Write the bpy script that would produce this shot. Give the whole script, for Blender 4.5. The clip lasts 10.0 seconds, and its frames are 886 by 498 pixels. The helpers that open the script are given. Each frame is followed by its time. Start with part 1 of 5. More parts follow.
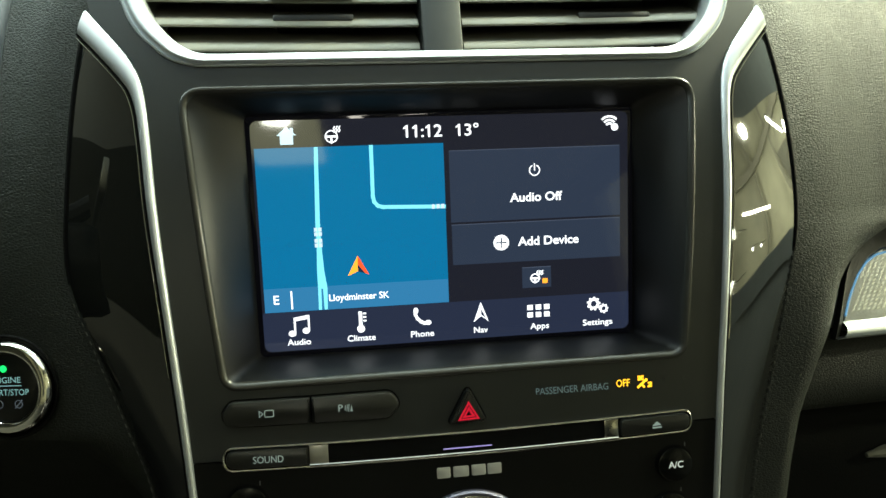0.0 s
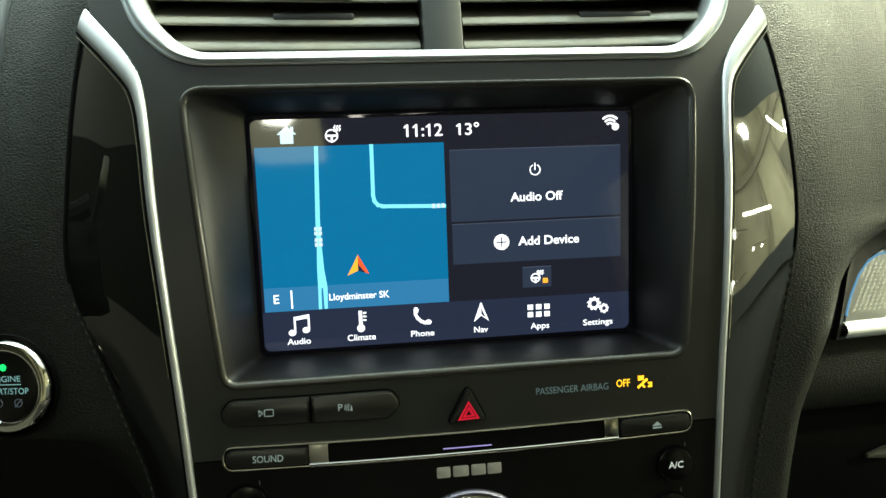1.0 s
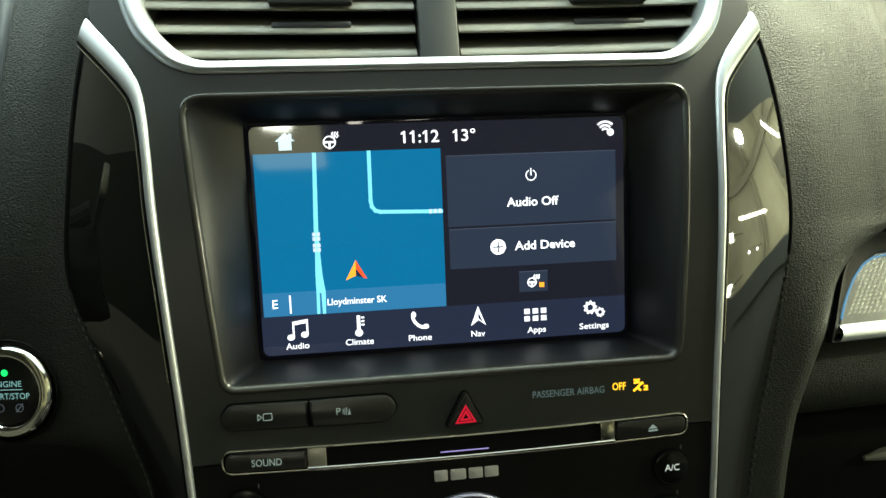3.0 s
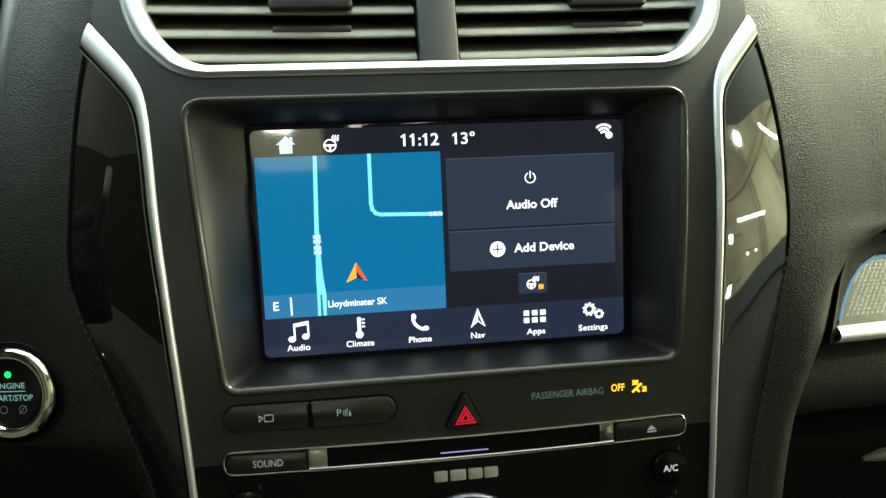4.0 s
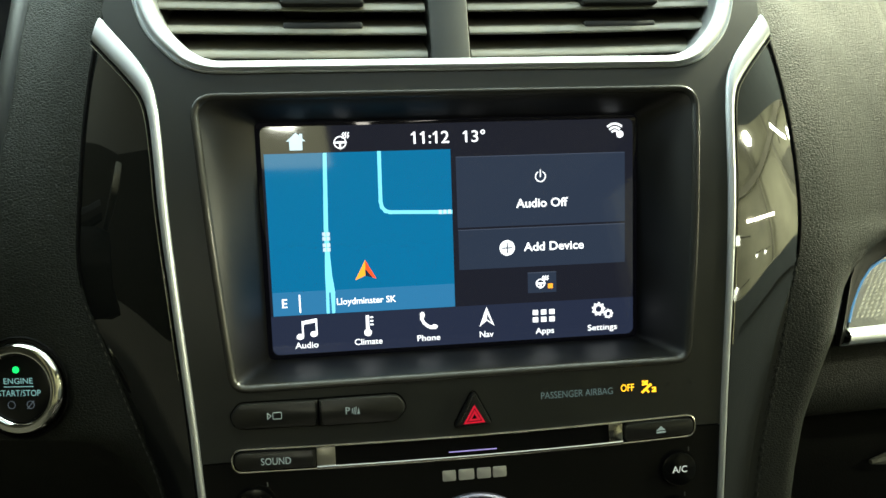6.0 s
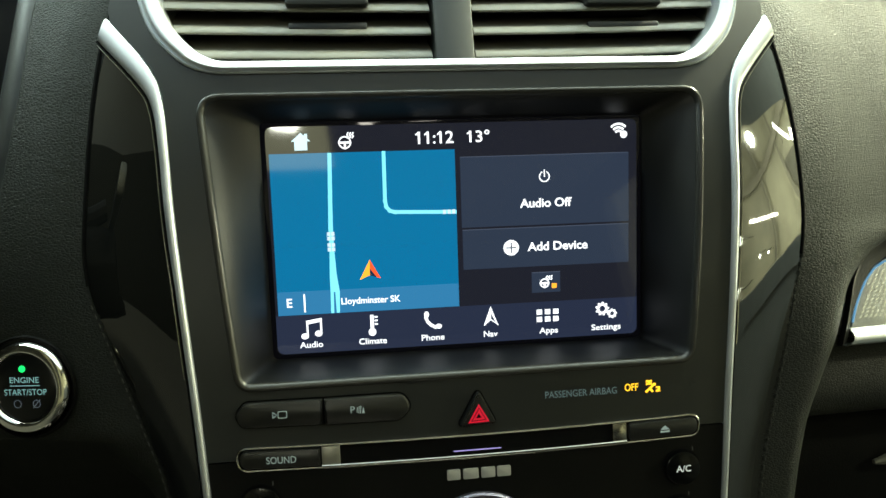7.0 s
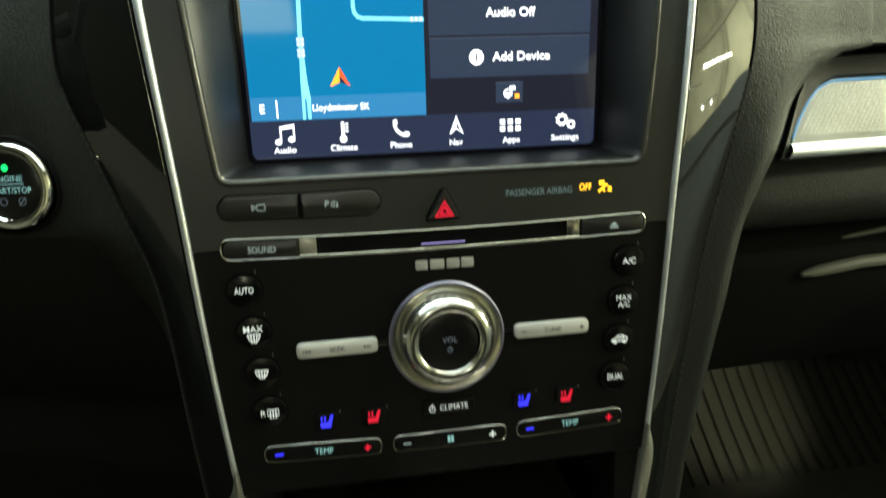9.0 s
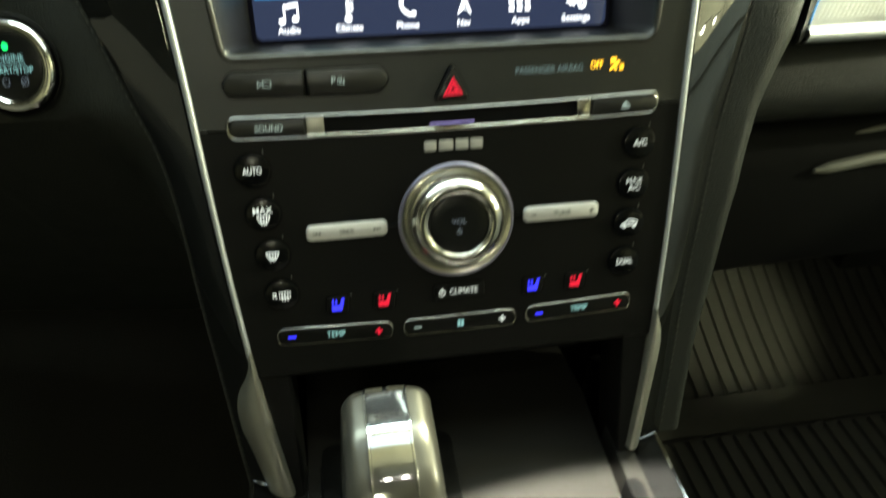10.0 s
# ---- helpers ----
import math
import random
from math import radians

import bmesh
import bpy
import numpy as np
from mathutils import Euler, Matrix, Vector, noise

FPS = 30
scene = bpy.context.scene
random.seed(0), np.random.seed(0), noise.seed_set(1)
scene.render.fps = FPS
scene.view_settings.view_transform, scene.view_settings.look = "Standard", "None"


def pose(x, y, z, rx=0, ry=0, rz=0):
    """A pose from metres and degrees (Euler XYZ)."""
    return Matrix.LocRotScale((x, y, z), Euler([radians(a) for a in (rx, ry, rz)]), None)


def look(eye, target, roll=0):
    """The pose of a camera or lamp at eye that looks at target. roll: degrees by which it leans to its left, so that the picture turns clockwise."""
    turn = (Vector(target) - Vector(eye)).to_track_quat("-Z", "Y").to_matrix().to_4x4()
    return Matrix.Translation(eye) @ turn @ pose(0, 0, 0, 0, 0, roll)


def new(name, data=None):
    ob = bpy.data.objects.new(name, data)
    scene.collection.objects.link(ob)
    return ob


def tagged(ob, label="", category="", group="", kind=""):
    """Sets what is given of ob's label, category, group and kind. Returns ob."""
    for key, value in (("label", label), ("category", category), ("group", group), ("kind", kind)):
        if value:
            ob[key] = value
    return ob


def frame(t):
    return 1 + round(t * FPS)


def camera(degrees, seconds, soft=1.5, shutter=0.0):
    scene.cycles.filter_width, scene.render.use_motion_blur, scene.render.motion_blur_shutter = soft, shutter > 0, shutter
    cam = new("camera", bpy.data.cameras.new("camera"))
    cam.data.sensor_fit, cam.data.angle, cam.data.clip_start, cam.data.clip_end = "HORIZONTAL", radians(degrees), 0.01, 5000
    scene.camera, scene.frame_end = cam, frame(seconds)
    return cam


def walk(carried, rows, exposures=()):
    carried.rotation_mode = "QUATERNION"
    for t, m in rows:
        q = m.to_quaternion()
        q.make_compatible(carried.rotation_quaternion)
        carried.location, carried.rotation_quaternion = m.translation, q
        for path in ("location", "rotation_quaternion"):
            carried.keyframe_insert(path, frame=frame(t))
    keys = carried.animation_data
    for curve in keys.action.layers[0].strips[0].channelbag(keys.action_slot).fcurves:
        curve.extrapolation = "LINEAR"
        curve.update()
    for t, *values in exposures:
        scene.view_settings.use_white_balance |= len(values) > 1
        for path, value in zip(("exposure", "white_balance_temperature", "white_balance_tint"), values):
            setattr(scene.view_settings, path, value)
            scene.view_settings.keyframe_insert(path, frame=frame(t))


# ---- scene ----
# The stack frame: x to the right, y into the dashboard, z up along the reclined centre stack; origin at the display's middle.
TILT = 22.0
STACK = Matrix.Translation((0, 0, 0.95)) @ Matrix.Rotation(radians(-TILT), 4, "X")

cam = camera(67.29, 10.0, shutter=1.0)
PATH = [
    (0, (-0.0409, -0.2787, 0.0077), (0.0017, 0.0682, -0.0108), -2.62),
    (0.5, (-0.0404, -0.2786, 0.0077), (0.0030, 0.0683, -0.0105), -2.57),
    (1, (-0.0408, -0.2783, 0.0078), (0.0016, 0.0686, -0.0111), -2.52),
    (1.5, (-0.0410, -0.2787, 0.0076), (0.0002, 0.0684, -0.0104), -2.48),
    (2, (-0.0413, -0.2793, 0.0083), (-0.0001, 0.0678, -0.0104), -2.56),
    (2.5, (-0.0398, -0.2800, 0.0079), (0.0023, 0.0670, -0.0095), -2.69),
    (4, (-0.0390, -0.2836, 0.0085), (0.0025, 0.0636, -0.0072), -2.78),
    (4.5, (-0.0388, -0.2827, 0.0085), (0.0034, 0.0644, -0.0069), -2.72),
    (5, (-0.0407, -0.2822, 0.0090), (0.0007, 0.0649, -0.0070), -2.58),
    (5.5, (-0.0419, -0.2819, 0.0085), (-0.0009, 0.0654, -0.0076), -2.41),
    (7, (-0.0441, -0.2827, 0.0075), (-0.0040, 0.0647, -0.0078), -2.33),
    (7.5, (-0.0483, -0.2852, 0.0103), (-0.0091, 0.0621, -0.0069), -2.43),
    (8, (-0.0578, -0.2936, 0.0101), (-0.0176, 0.0535, -0.0102), -2.33),
    (8.2, (-0.0554, -0.2976, 0.0083), (-0.0130, 0.0492, -0.0133), -2.26),
    (8.4, (-0.0593, -0.2985, 0.0068), (-0.0157, 0.0476, -0.0220), -2.00),
    (8.5, (-0.0592, -0.2983, 0.0083), (-0.0113, 0.0464, -0.0294), -1.78),
    (8.6, (-0.0518, -0.3001, 0.0016), (-0.0025, 0.0431, -0.0457), -1.58),
    (8.7, (-0.0462, -0.3009, -0.0061), (0.0018, 0.0406, -0.0662), -1.55),
    (8.8, (-0.0453, -0.3024, -0.0211), (0.0010, 0.0379, -0.0884), -1.60),
    (9, (-0.0481, -0.3050, -0.0262), (0.0049, 0.0322, -0.1035), -2.15),
    (9.2, (-0.0472, -0.3133, -0.0262), (0.0009, 0.0238, -0.1072), -2.22),
    (9.4, (-0.0528, -0.3140, -0.0343), (-0.0007, 0.0216, -0.1187), -2.47),
    (9.5, (-0.0529, -0.3153, -0.0400), (-0.0018, 0.0203, -0.1252), -3.13),
    (9.7, (-0.0520, -0.3139, -0.0409), (-0.0021, 0.0183, -0.1393), -2.65),
    (9.9, (-0.0512, -0.3126, -0.0491), (-0.0027, 0.0178, -0.1538), -2.69),
    (10, (-0.0521, -0.3106, -0.0550), (-0.0043, 0.0196, -0.1607), -2.84),
]
walk(cam, [(t, STACK @ look(e, g, r)) for t, e, g, r in PATH],
     exposures=[(0, 0.81), (8.3, 0.81), (8.7, 0.98), (9.0, 1.24), (9.5, 1.44), (10, 1.52)])

# ---- light ----
world = bpy.data.worlds.new("world")
scene.world = world
world.use_nodes = True
world.node_tree.nodes["Background"].inputs[0].default_value = (0.55, 0.6, 0.62, 1)
world.node_tree.nodes["Background"].inputs[1].default_value = 0.04


def area_lamp(name, eye, target, w, h, power, colour, roll=0):
    data = bpy.data.lights.new(name, "AREA")
    data.shape, data.size, data.size_y, data.energy, data.color = "RECTANGLE", w, h, power, colour
    ob = new(name, data)
    ob.matrix_world = look(eye, target, roll)
    return ob


# light from the windscreen opening above the dashboard
area_lamp("windscreen_light", (0.0, 0.423, 1.244), (0.0, 0.423 - 0.34, 1.244 - 0.94), 1.25, 0.675, 17.2, (0.80, 1.0, 0.92))
area_lamp("windscreen_light", (0.0, -0.090, 1.430), (0.0, -0.090 - 0.34, 1.430 - 0.94), 1.20, 0.26, 0.70, (0.62, 0.86, 1.0))


def spot_lamp(name, eye, target, degrees, power, colour, blend=0.12):
    data = bpy.data.lights.new(name, "SPOT")
    data.spot_size, data.spot_blend, data.energy, data.color, data.shadow_soft_size = radians(degrees), blend, power, colour, 0.005
    ob = new(name, data)
    ob.matrix_world = look(eye, target)


# the two reading lamps, hooded so that they light the seats and the console, and the rear dome lamp
spot_lamp("reading_light", (0.065, -0.52, 1.474), (0.062, -0.462, 0.681), 46.25, 330.0, (1.0, 0.98, 0.82), 0.035)
spot_lamp("reading_light", (-0.065, -0.52, 1.474), (-0.30, -0.70, 0.681), 46, 90.0, (0.97, 1.0, 0.80))
area_lamp("dome_light", (-0.218, -1.150, 1.493), (-0.2, -1.1, 0.9), 0.06, 0.06, 0.5, (0.95, 1.0, 0.84))
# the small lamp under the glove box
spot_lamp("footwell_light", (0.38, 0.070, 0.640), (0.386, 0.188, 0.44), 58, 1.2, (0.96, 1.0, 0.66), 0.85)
# the hall on the passenger side: unseen lamps added to wash its far wall, and one large lamp added ahead of the car
for p in ((10.2, -3.5, 3.2), (10.2, 0.0, 3.2), (10.2, 3.5, 3.2)):
    area_lamp("hall_light", p, (14.0, p[1], 2.0), 0.5, 2.4, 330.0, (0.96, 1.0, 0.70))
area_lamp("hall_light", (8.5, -0.95, 3.70), (0.3, 0.0, 1.0), 0.30, 0.30, 150.0, (0.97, 1.0, 0.70)).data.shape = "DISK"
area_lamp("hall_light", (11.88, -2.32, 2.52), (0.3, 0.0, 1.0), 2.2, 0.10, 60.0, (1.0, 0.98, 0.66), -19)
area_lamp("hall_light", (5.1, 2.3, 5.4), (0.3, 0.0, 1.0), 1.2, 0.6, 1000.0, (0.95, 0.97, 0.62))
scene.view_settings.exposure = 0.0


# ---- materials ----
def mat(name, base, rough=0.5, metal=0.0, grain=0.0, scale=900.0, emit=None, power=1.0, coat=0.0, kind="noise", vary=0.15, spec=0.5, patch=35.0):
    """A surface with fine relief, and a slow variation of colour and gloss."""
    m = bpy.data.materials.new(name)
    m.use_nodes = True
    nt = m.node_tree
    b = nt.nodes["Principled BSDF"]
    b.inputs["Base Color"].default_value = (*base, 1)
    b.inputs["Roughness"].default_value = rough
    b.inputs["Metallic"].default_value = metal
    b.inputs["Specular IOR Level"].default_value = spec
    b.inputs["Coat Weight"].default_value = coat
    b.inputs["Coat Roughness"].default_value = 0.03
    if emit:
        b.inputs["Emission Color"].default_value = (*emit, 1)
        b.inputs["Emission Strength"].default_value = power
    tc = nt.nodes.new("ShaderNodeTexCoord")
    if vary:
        n = nt.nodes.new("ShaderNodeTexNoise")
        n.inputs["Scale"].default_value = patch
        n.inputs["Detail"].default_value = 5.0
        nt.links.new(tc.outputs["Object"], n.inputs["Vector"])
        r = nt.nodes.new("ShaderNodeMapRange")
        r.inputs["To Min"].default_value, r.inputs["To Max"].default_value = rough * (1 - vary), min(1.0, rough * (1 + vary))
        nt.links.new(n.outputs["Fac"], r.inputs["Value"])
        nt.links.new(r.outputs["Result"], b.inputs["Roughness"])
        mix = nt.nodes.new("ShaderNodeMix")
        mix.data_type = "RGBA"
        mix.inputs["A"].default_value = (*[c * (1 - vary) for c in base], 1)
        mix.inputs["B"].default_value = (*[min(1, c * (1 + vary)) for c in base], 1)
        nt.links.new(n.outputs["Fac"], mix.inputs["Factor"])
        nt.links.new(mix.outputs["Result"], b.inputs["Base Color"])
    if grain:
        bump = nt.nodes.new("ShaderNodeBump")
        bump.inputs["Strength"].default_value = grain
        bump.inputs["Distance"].default_value = 0.0006
        if kind == "leather":
            warp = nt.nodes.new("ShaderNodeTexNoise")
            warp.inputs["Scale"].default_value = scale * 0.5
            add = nt.nodes.new("ShaderNodeMix")
            add.data_type = "RGBA"
            add.blend_type = "ADD"
            add.inputs["Factor"].default_value = 0.0009
            nt.links.new(tc.outputs["Object"], warp.inputs["Vector"])
            nt.links.new(tc.outputs["Object"], add.inputs["A"])
            nt.links.new(warp.outputs["Color"], add.inputs["B"])
            stretch = nt.nodes.new("ShaderNodeMapping")
            stretch.inputs["Scale"].default_value = (0.62, 0.8, 1.0)
            v = nt.nodes.new("ShaderNodeTexVoronoi")
            v.feature = "DISTANCE_TO_EDGE"
            v.inputs["Scale"].default_value = scale
            nt.links.new(add.outputs["Result"], stretch.inputs["Vector"])
            nt.links.new(stretch.outputs["Vector"], v.inputs["Vector"])
            ramp = nt.nodes.new("ShaderNodeMapRange")
            ramp.inputs["From Max"].default_value = 0.22
            nt.links.new(v.outputs["Distance"], ramp.inputs["Value"])
            nt.links.new(ramp.outputs["Result"], bump.inputs["Height"])
        else:
            g = nt.nodes.new("ShaderNodeTexNoise")
            g.inputs["Scale"].default_value = scale
            g.inputs["Detail"].default_value = 3.0
            nt.links.new(tc.outputs["Object"], g.inputs["Vector"])
            nt.links.new(g.outputs["Fac"], bump.inputs["Height"])
        nt.links.new(bump.outputs["Normal"], b.inputs["Normal"])
    return m


PANEL = mat("satin_charcoal_plastic", (0.0106, 0.0126, 0.0118), 0.40, spec=0.55, grain=0.10, scale=2500)
LOWER = mat("smooth_black_plastic", (0.0028, 0.0029, 0.0027), 0.45, spec=0.15, grain=0.06, scale=2500)
FUNNEL = mat("black_moulded_plastic", (0.007, 0.007, 0.0068), 0.42, spec=0.40, grain=0.12, scale=2500)
GLOSS = mat("piano_black", (0.006, 0.0064, 0.006), 0.03, coat=0.25, vary=0.3)
LEATHER = mat("black_leather", (0.0155, 0.0175, 0.0148), 0.52, spec=0.17, grain=0.36, scale=860, kind="leather")
SOFT = mat("soft_black_plastic", (0.0035, 0.0035, 0.0032), 0.6, spec=0.07, grain=0.3, scale=900)
SILVER = mat("satin_silver", (0.57, 0.60, 0.63), 0.40, metal=0.85, grain=0.03, scale=1500)
CHROME = mat("bright_chrome", (0.75, 0.75, 0.74), 0.1, metal=1.0, vary=0.08)
RIMLINE = mat("glossy_moulded_rim", (0.024, 0.024, 0.021), 0.25, vary=0.05, spec=0.42)
BUTTON = mat("rubbery_black_button", (0.0045, 0.005, 0.005), 0.3, spec=0.3, grain=0.06, scale=2500)
SLAT = mat("vent_slat_plastic", (0.150, 0.145, 0.118), 0.4, grain=0.08, scale=2000)
VOID = mat("dark_cavity", (0.004, 0.004, 0.004), 0.8, vary=0, spec=0.05)
DUCT = mat("duct_plastic", (0.085, 0.092, 0.082), 0.6, vary=0.1)
GLASS = mat("display_glass", (0.003, 0.003, 0.004), 0.05, spec=0.3, emit=(0.10, 0.10, 0.16), power=0.008, vary=0, coat=0.0)
CLUSTERGLASS = mat("matt_cluster_glass", (0.003, 0.003, 0.0035), 0.4, vary=0, spec=0.15)
GREYINK = mat("grey_print", (0.35, 0.42, 0.42), 0.5, emit=(0.45, 0.62, 0.62), power=0.12, vary=0)
DIMINK = mat("faint_print", (0.10, 0.105, 0.10), 0.5, vary=0)
FAINTINK = mat("almost_black_print", (0.022, 0.022, 0.021), 0.5, vary=0)
TEALPRINT = mat("dim_teal_legend", (0.11, 0.15, 0.16), 0.5, emit=(0.25, 0.42, 0.45), power=0.12, vary=0)
WHITEINK = mat("backlit_white_print", (0.6, 0.62, 0.6), 0.5, emit=(0.85, 0.95, 0.92), power=0.22, vary=0)
CYANINK = mat("backlit_teal_print", (0.2, 0.4, 0.4), 0.5, emit=(0.3, 0.62, 0.62), power=0.3, vary=0)
AMBER = mat("amber_indicator", (0.4, 0.25, 0.02), 0.5, emit=(1.0, 0.5, 0.02), power=1.1, vary=0)
REDINK = mat("red_marking", (0.5, 0.01, 0.02), 0.4, emit=(0.9, 0.01, 0.05), power=0.26, vary=0)
BLUEINK = mat("blue_marking", (0.02, 0.02, 0.5), 0.4, emit=(0.03, 0.03, 0.95), power=0.7, vary=0)
GREENLED = mat("green_indicator", (0.0, 0.3, 0.05), 0.4, emit=(0.01, 0.9, 0.15), power=0.9, vary=0)
DIMTEAL = mat("dim_teal_print", (0.1, 0.12, 0.14), 0.5, emit=(0.2, 0.25, 0.32), power=0.12, vary=0)
VIOLET = mat("violet_slot_light", (0.1, 0.08, 0.2), 0.4, emit=(0.40, 0.34, 0.75), power=0.6, vary=0)
KEYSILVER = mat("silver_key_paint", (0.56, 0.56, 0.55), 0.42, metal=0.35, vary=0.06)
PATTERN = mat("patterned_aluminium", (0.52, 0.52, 0.50), 0.36, metal=0.85, grain=0.2, scale=300, vary=0.2)
CARPET = mat("dark_carpet", (0.012, 0.0115, 0.0095), 0.95, spec=0.1, grain=1.0, scale=700, vary=0.3)
MAT = mat("ribbed_floor_mat", (0.017, 0.0168, 0.0135), 0.9, spec=0.05, grain=0.9, scale=900, vary=0.25)
CONSOLE = mat("satin_grey_console", (0.0125, 0.0121, 0.0108), 0.55, spec=0.06, grain=0.05, scale=1800)
FOOT = mat("brushed_silver_paint", (0.33, 0.325, 0.28), 0.4, metal=0.8, grain=0.05, scale=1500)
KNOB = mat("turned_aluminium", (0.62, 0.615, 0.58), 0.15, metal=1.0, grain=0.03, scale=1500)
SATIN = mat("satin_chrome", (0.66, 0.65, 0.59), 0.22, metal=1.0, vary=0.1)
SLOTTRIM = mat("brushed_slot_trim", (0.50, 0.49, 0.45), 0.20, metal=1.0, grain=0.03, scale=1500)
BRIDGE = mat("brushed_bridge", (0.42, 0.415, 0.37), 0.42, metal=0.9, grain=0.03, scale=1500)
RINGCHROME = mat("dark_chrome", (0.20, 0.19, 0.26), 0.42, metal=0.7, vary=0.08)
FRAMECHROME = mat("smoked_chrome", (0.42, 0.42, 0.40), 0.09, metal=1.0, vary=0.08)
KEYBLACK = mat("gloss_black_key", (0.0022, 0.0024, 0.0024), 0.22, spec=0.22, vary=0.1)
KEYFACE = mat("satin_black_key", (0.0100, 0.0104, 0.0096), 0.36, spec=0.50, grain=0.05, scale=2500)
CHEEK = mat("satin_silver_leather", (0.092, 0.089, 0.079), 0.29, metal=0.75, grain=0.05, scale=1200)
BANDGLOSS = mat("mirror_chrome", (0.55, 0.56, 0.58), 0.09, metal=1.0, vary=0)
PADDLE = mat("grey_paddle", (0.10, 0.10, 0.085), 0.4, metal=0.2, vary=0.05)
HEADLINER = mat("beige_headliner", (0.34, 0.325, 0.27), 0.95, grain=0.5, scale=900)
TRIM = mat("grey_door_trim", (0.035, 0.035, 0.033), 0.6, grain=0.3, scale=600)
HALLWALL = mat("painted_hall_wall", (0.43, 0.42, 0.33), 0.9, grain=0.2, scale=20, vary=0.75, patch=0.6)
ROOFLINER = mat("charcoal_headliner", (0.05, 0.05, 0.048), 0.95, grain=0.5, scale=900)
THREAD = mat("grey_thread", (0.05, 0.05, 0.042), 0.7, vary=0.1)
AMBIENT = mat("blue_ambient_light", (0.02, 0.05, 0.1), 0.4, emit=(0.13, 0.40, 0.66), power=0.40, vary=0)
# door trim paled: light on the passenger door is put into its colour
LITDOOR = mat("lit_side_door_trim", (0.34, 0.335, 0.29), 0.8, grain=0.3, scale=600, spec=0.2)
LATCH = mat("grey_latch_plastic", (0.16, 0.16, 0.13), 0.5, vary=0.1)
DARKWALL = mat("grey_steel_wall", (0.0050, 0.0065, 0.0061), 0.8, grain=0.2, scale=20, vary=0.25)
STEEL = mat("painted_steel", (0.24, 0.23, 0.19), 0.7, grain=0.2, scale=20, vary=0.25)
DARKDOOR = mat("grey_painted_door", (0.16, 0.155, 0.13), 0.6, grain=0.2, scale=20, vary=0.3, patch=1.2)
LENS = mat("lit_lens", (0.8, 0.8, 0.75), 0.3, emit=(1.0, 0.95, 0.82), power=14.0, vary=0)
# emission stands in for lamplight on the headliner round the dome lens
GLOWBEZEL = mat("glowing_bezel", (0.5, 0.48, 0.32), 0.5, emit=(0.80, 0.80, 0.40), power=2.6, vary=0)
TUBE = mat("glowing_tube", (0.8, 0.8, 0.8), 0.4, emit=(0.93, 1.0, 0.76), power=42.0, vary=0)
CONCRETE = mat("concrete_floor", (0.3, 0.29, 0.26), 0.7, grain=0.3, scale=30, vary=0.25)
CLUSTERBLUE = mat("cluster_blue_line", (0.01, 0.01, 0.02), 0.3, emit=(0.30, 0.40, 0.75), power=0.5, vary=0)
LOGO = mat("silver_lettering", (0.48, 0.48, 0.46), 0.35, metal=0.25, vary=0.05)


def lit(name, colour, power=1.0):
    return mat(name, (0.004, 0.004, 0.005), 0.05, emit=colour, power=power, vary=0, spec=0.35)


UI_MAP = lit("map_blue", (0.002, 0.106, 0.222))
UI_BAND = lit("map_band_blue", (0.020, 0.130, 0.26))
UI_ROAD = lit("map_road", (0.17, 0.62, 0.74))
UI_WHITE = lit("display_white", (0.92, 0.98, 1.0), 1.05)
UI_HOME = lit("display_pale_blue", (0.55, 0.80, 0.92), 0.8)
UI_MARK = lit("display_grey_white", (0.62, 0.80, 0.88), 0.7)
UI_PANEL = lit("display_navy", (0.0168, 0.0250, 0.0420))
UI_BAR = lit("display_dark_navy", (0.0125, 0.0175, 0.0350))
UI_STATUS = lit("display_black", (0.0080, 0.0090, 0.0140))
UI_EDGE = lit("display_slate_edge", (0.040, 0.052, 0.076))
UI_ORANGE = lit("display_orange", (1.0, 0.36, 0.03))
UI_RED = lit("display_red_orange", (0.75, 0.08, 0.02))
UI_INK = lit("display_dark_ink", (0.01, 0.02, 0.04))


# ---- building ----
BASE = {}


def rest(z):
    """Depth of the stack's face at height z: flat below, leaning back towards the vents."""
    return 0.9 * max(0.0, z + 0.05) ** 2


def on_face(x, z, out=0.0):
    return Vector((x, rest(z) - out, z))


SCREEN_Y, SCREEN_A = 0.0286, radians(-3.75)


def on_screen(u, v, out=0.0):
    return Vector((u, SCREEN_Y + v * math.sin(SCREEN_A) - out * math.cos(SCREEN_A), v * math.cos(SCREEN_A) + out * math.sin(SCREEN_A)))


def thing(name, base, label, category, group="", kind="", upright=False):
    ob = new(name)
    ob.empty_display_size = 0.02
    ob.matrix_world = (Matrix.Translation(base) if upright else STACK @ Matrix.Translation(base))
    BASE[ob] = Vector(base)
    return tagged(ob, label, category, group, kind)


def mesh_of(name, bm, material):
    for f in bm.faces:
        f.smooth = True
    for e in bm.edges:
        if len(e.link_faces) == 2 and e.calc_face_angle(0.0) > 0.62:
            e.smooth = False
    me = bpy.data.meshes.new(name)
    bm.to_mesh(me)
    bm.free()
    me.materials.append(material)
    return me


def part(name, bm, material, parent, label=""):
    base = BASE[parent]
    bmesh.ops.translate(bm, verts=bm.verts, vec=-base)
    bmesh.ops.recalc_face_normals(bm, faces=bm.faces)
    ob = new(name, mesh_of(name, bm, material))
    ob.parent = parent
    BASE[ob] = base
    return tagged(ob, label)


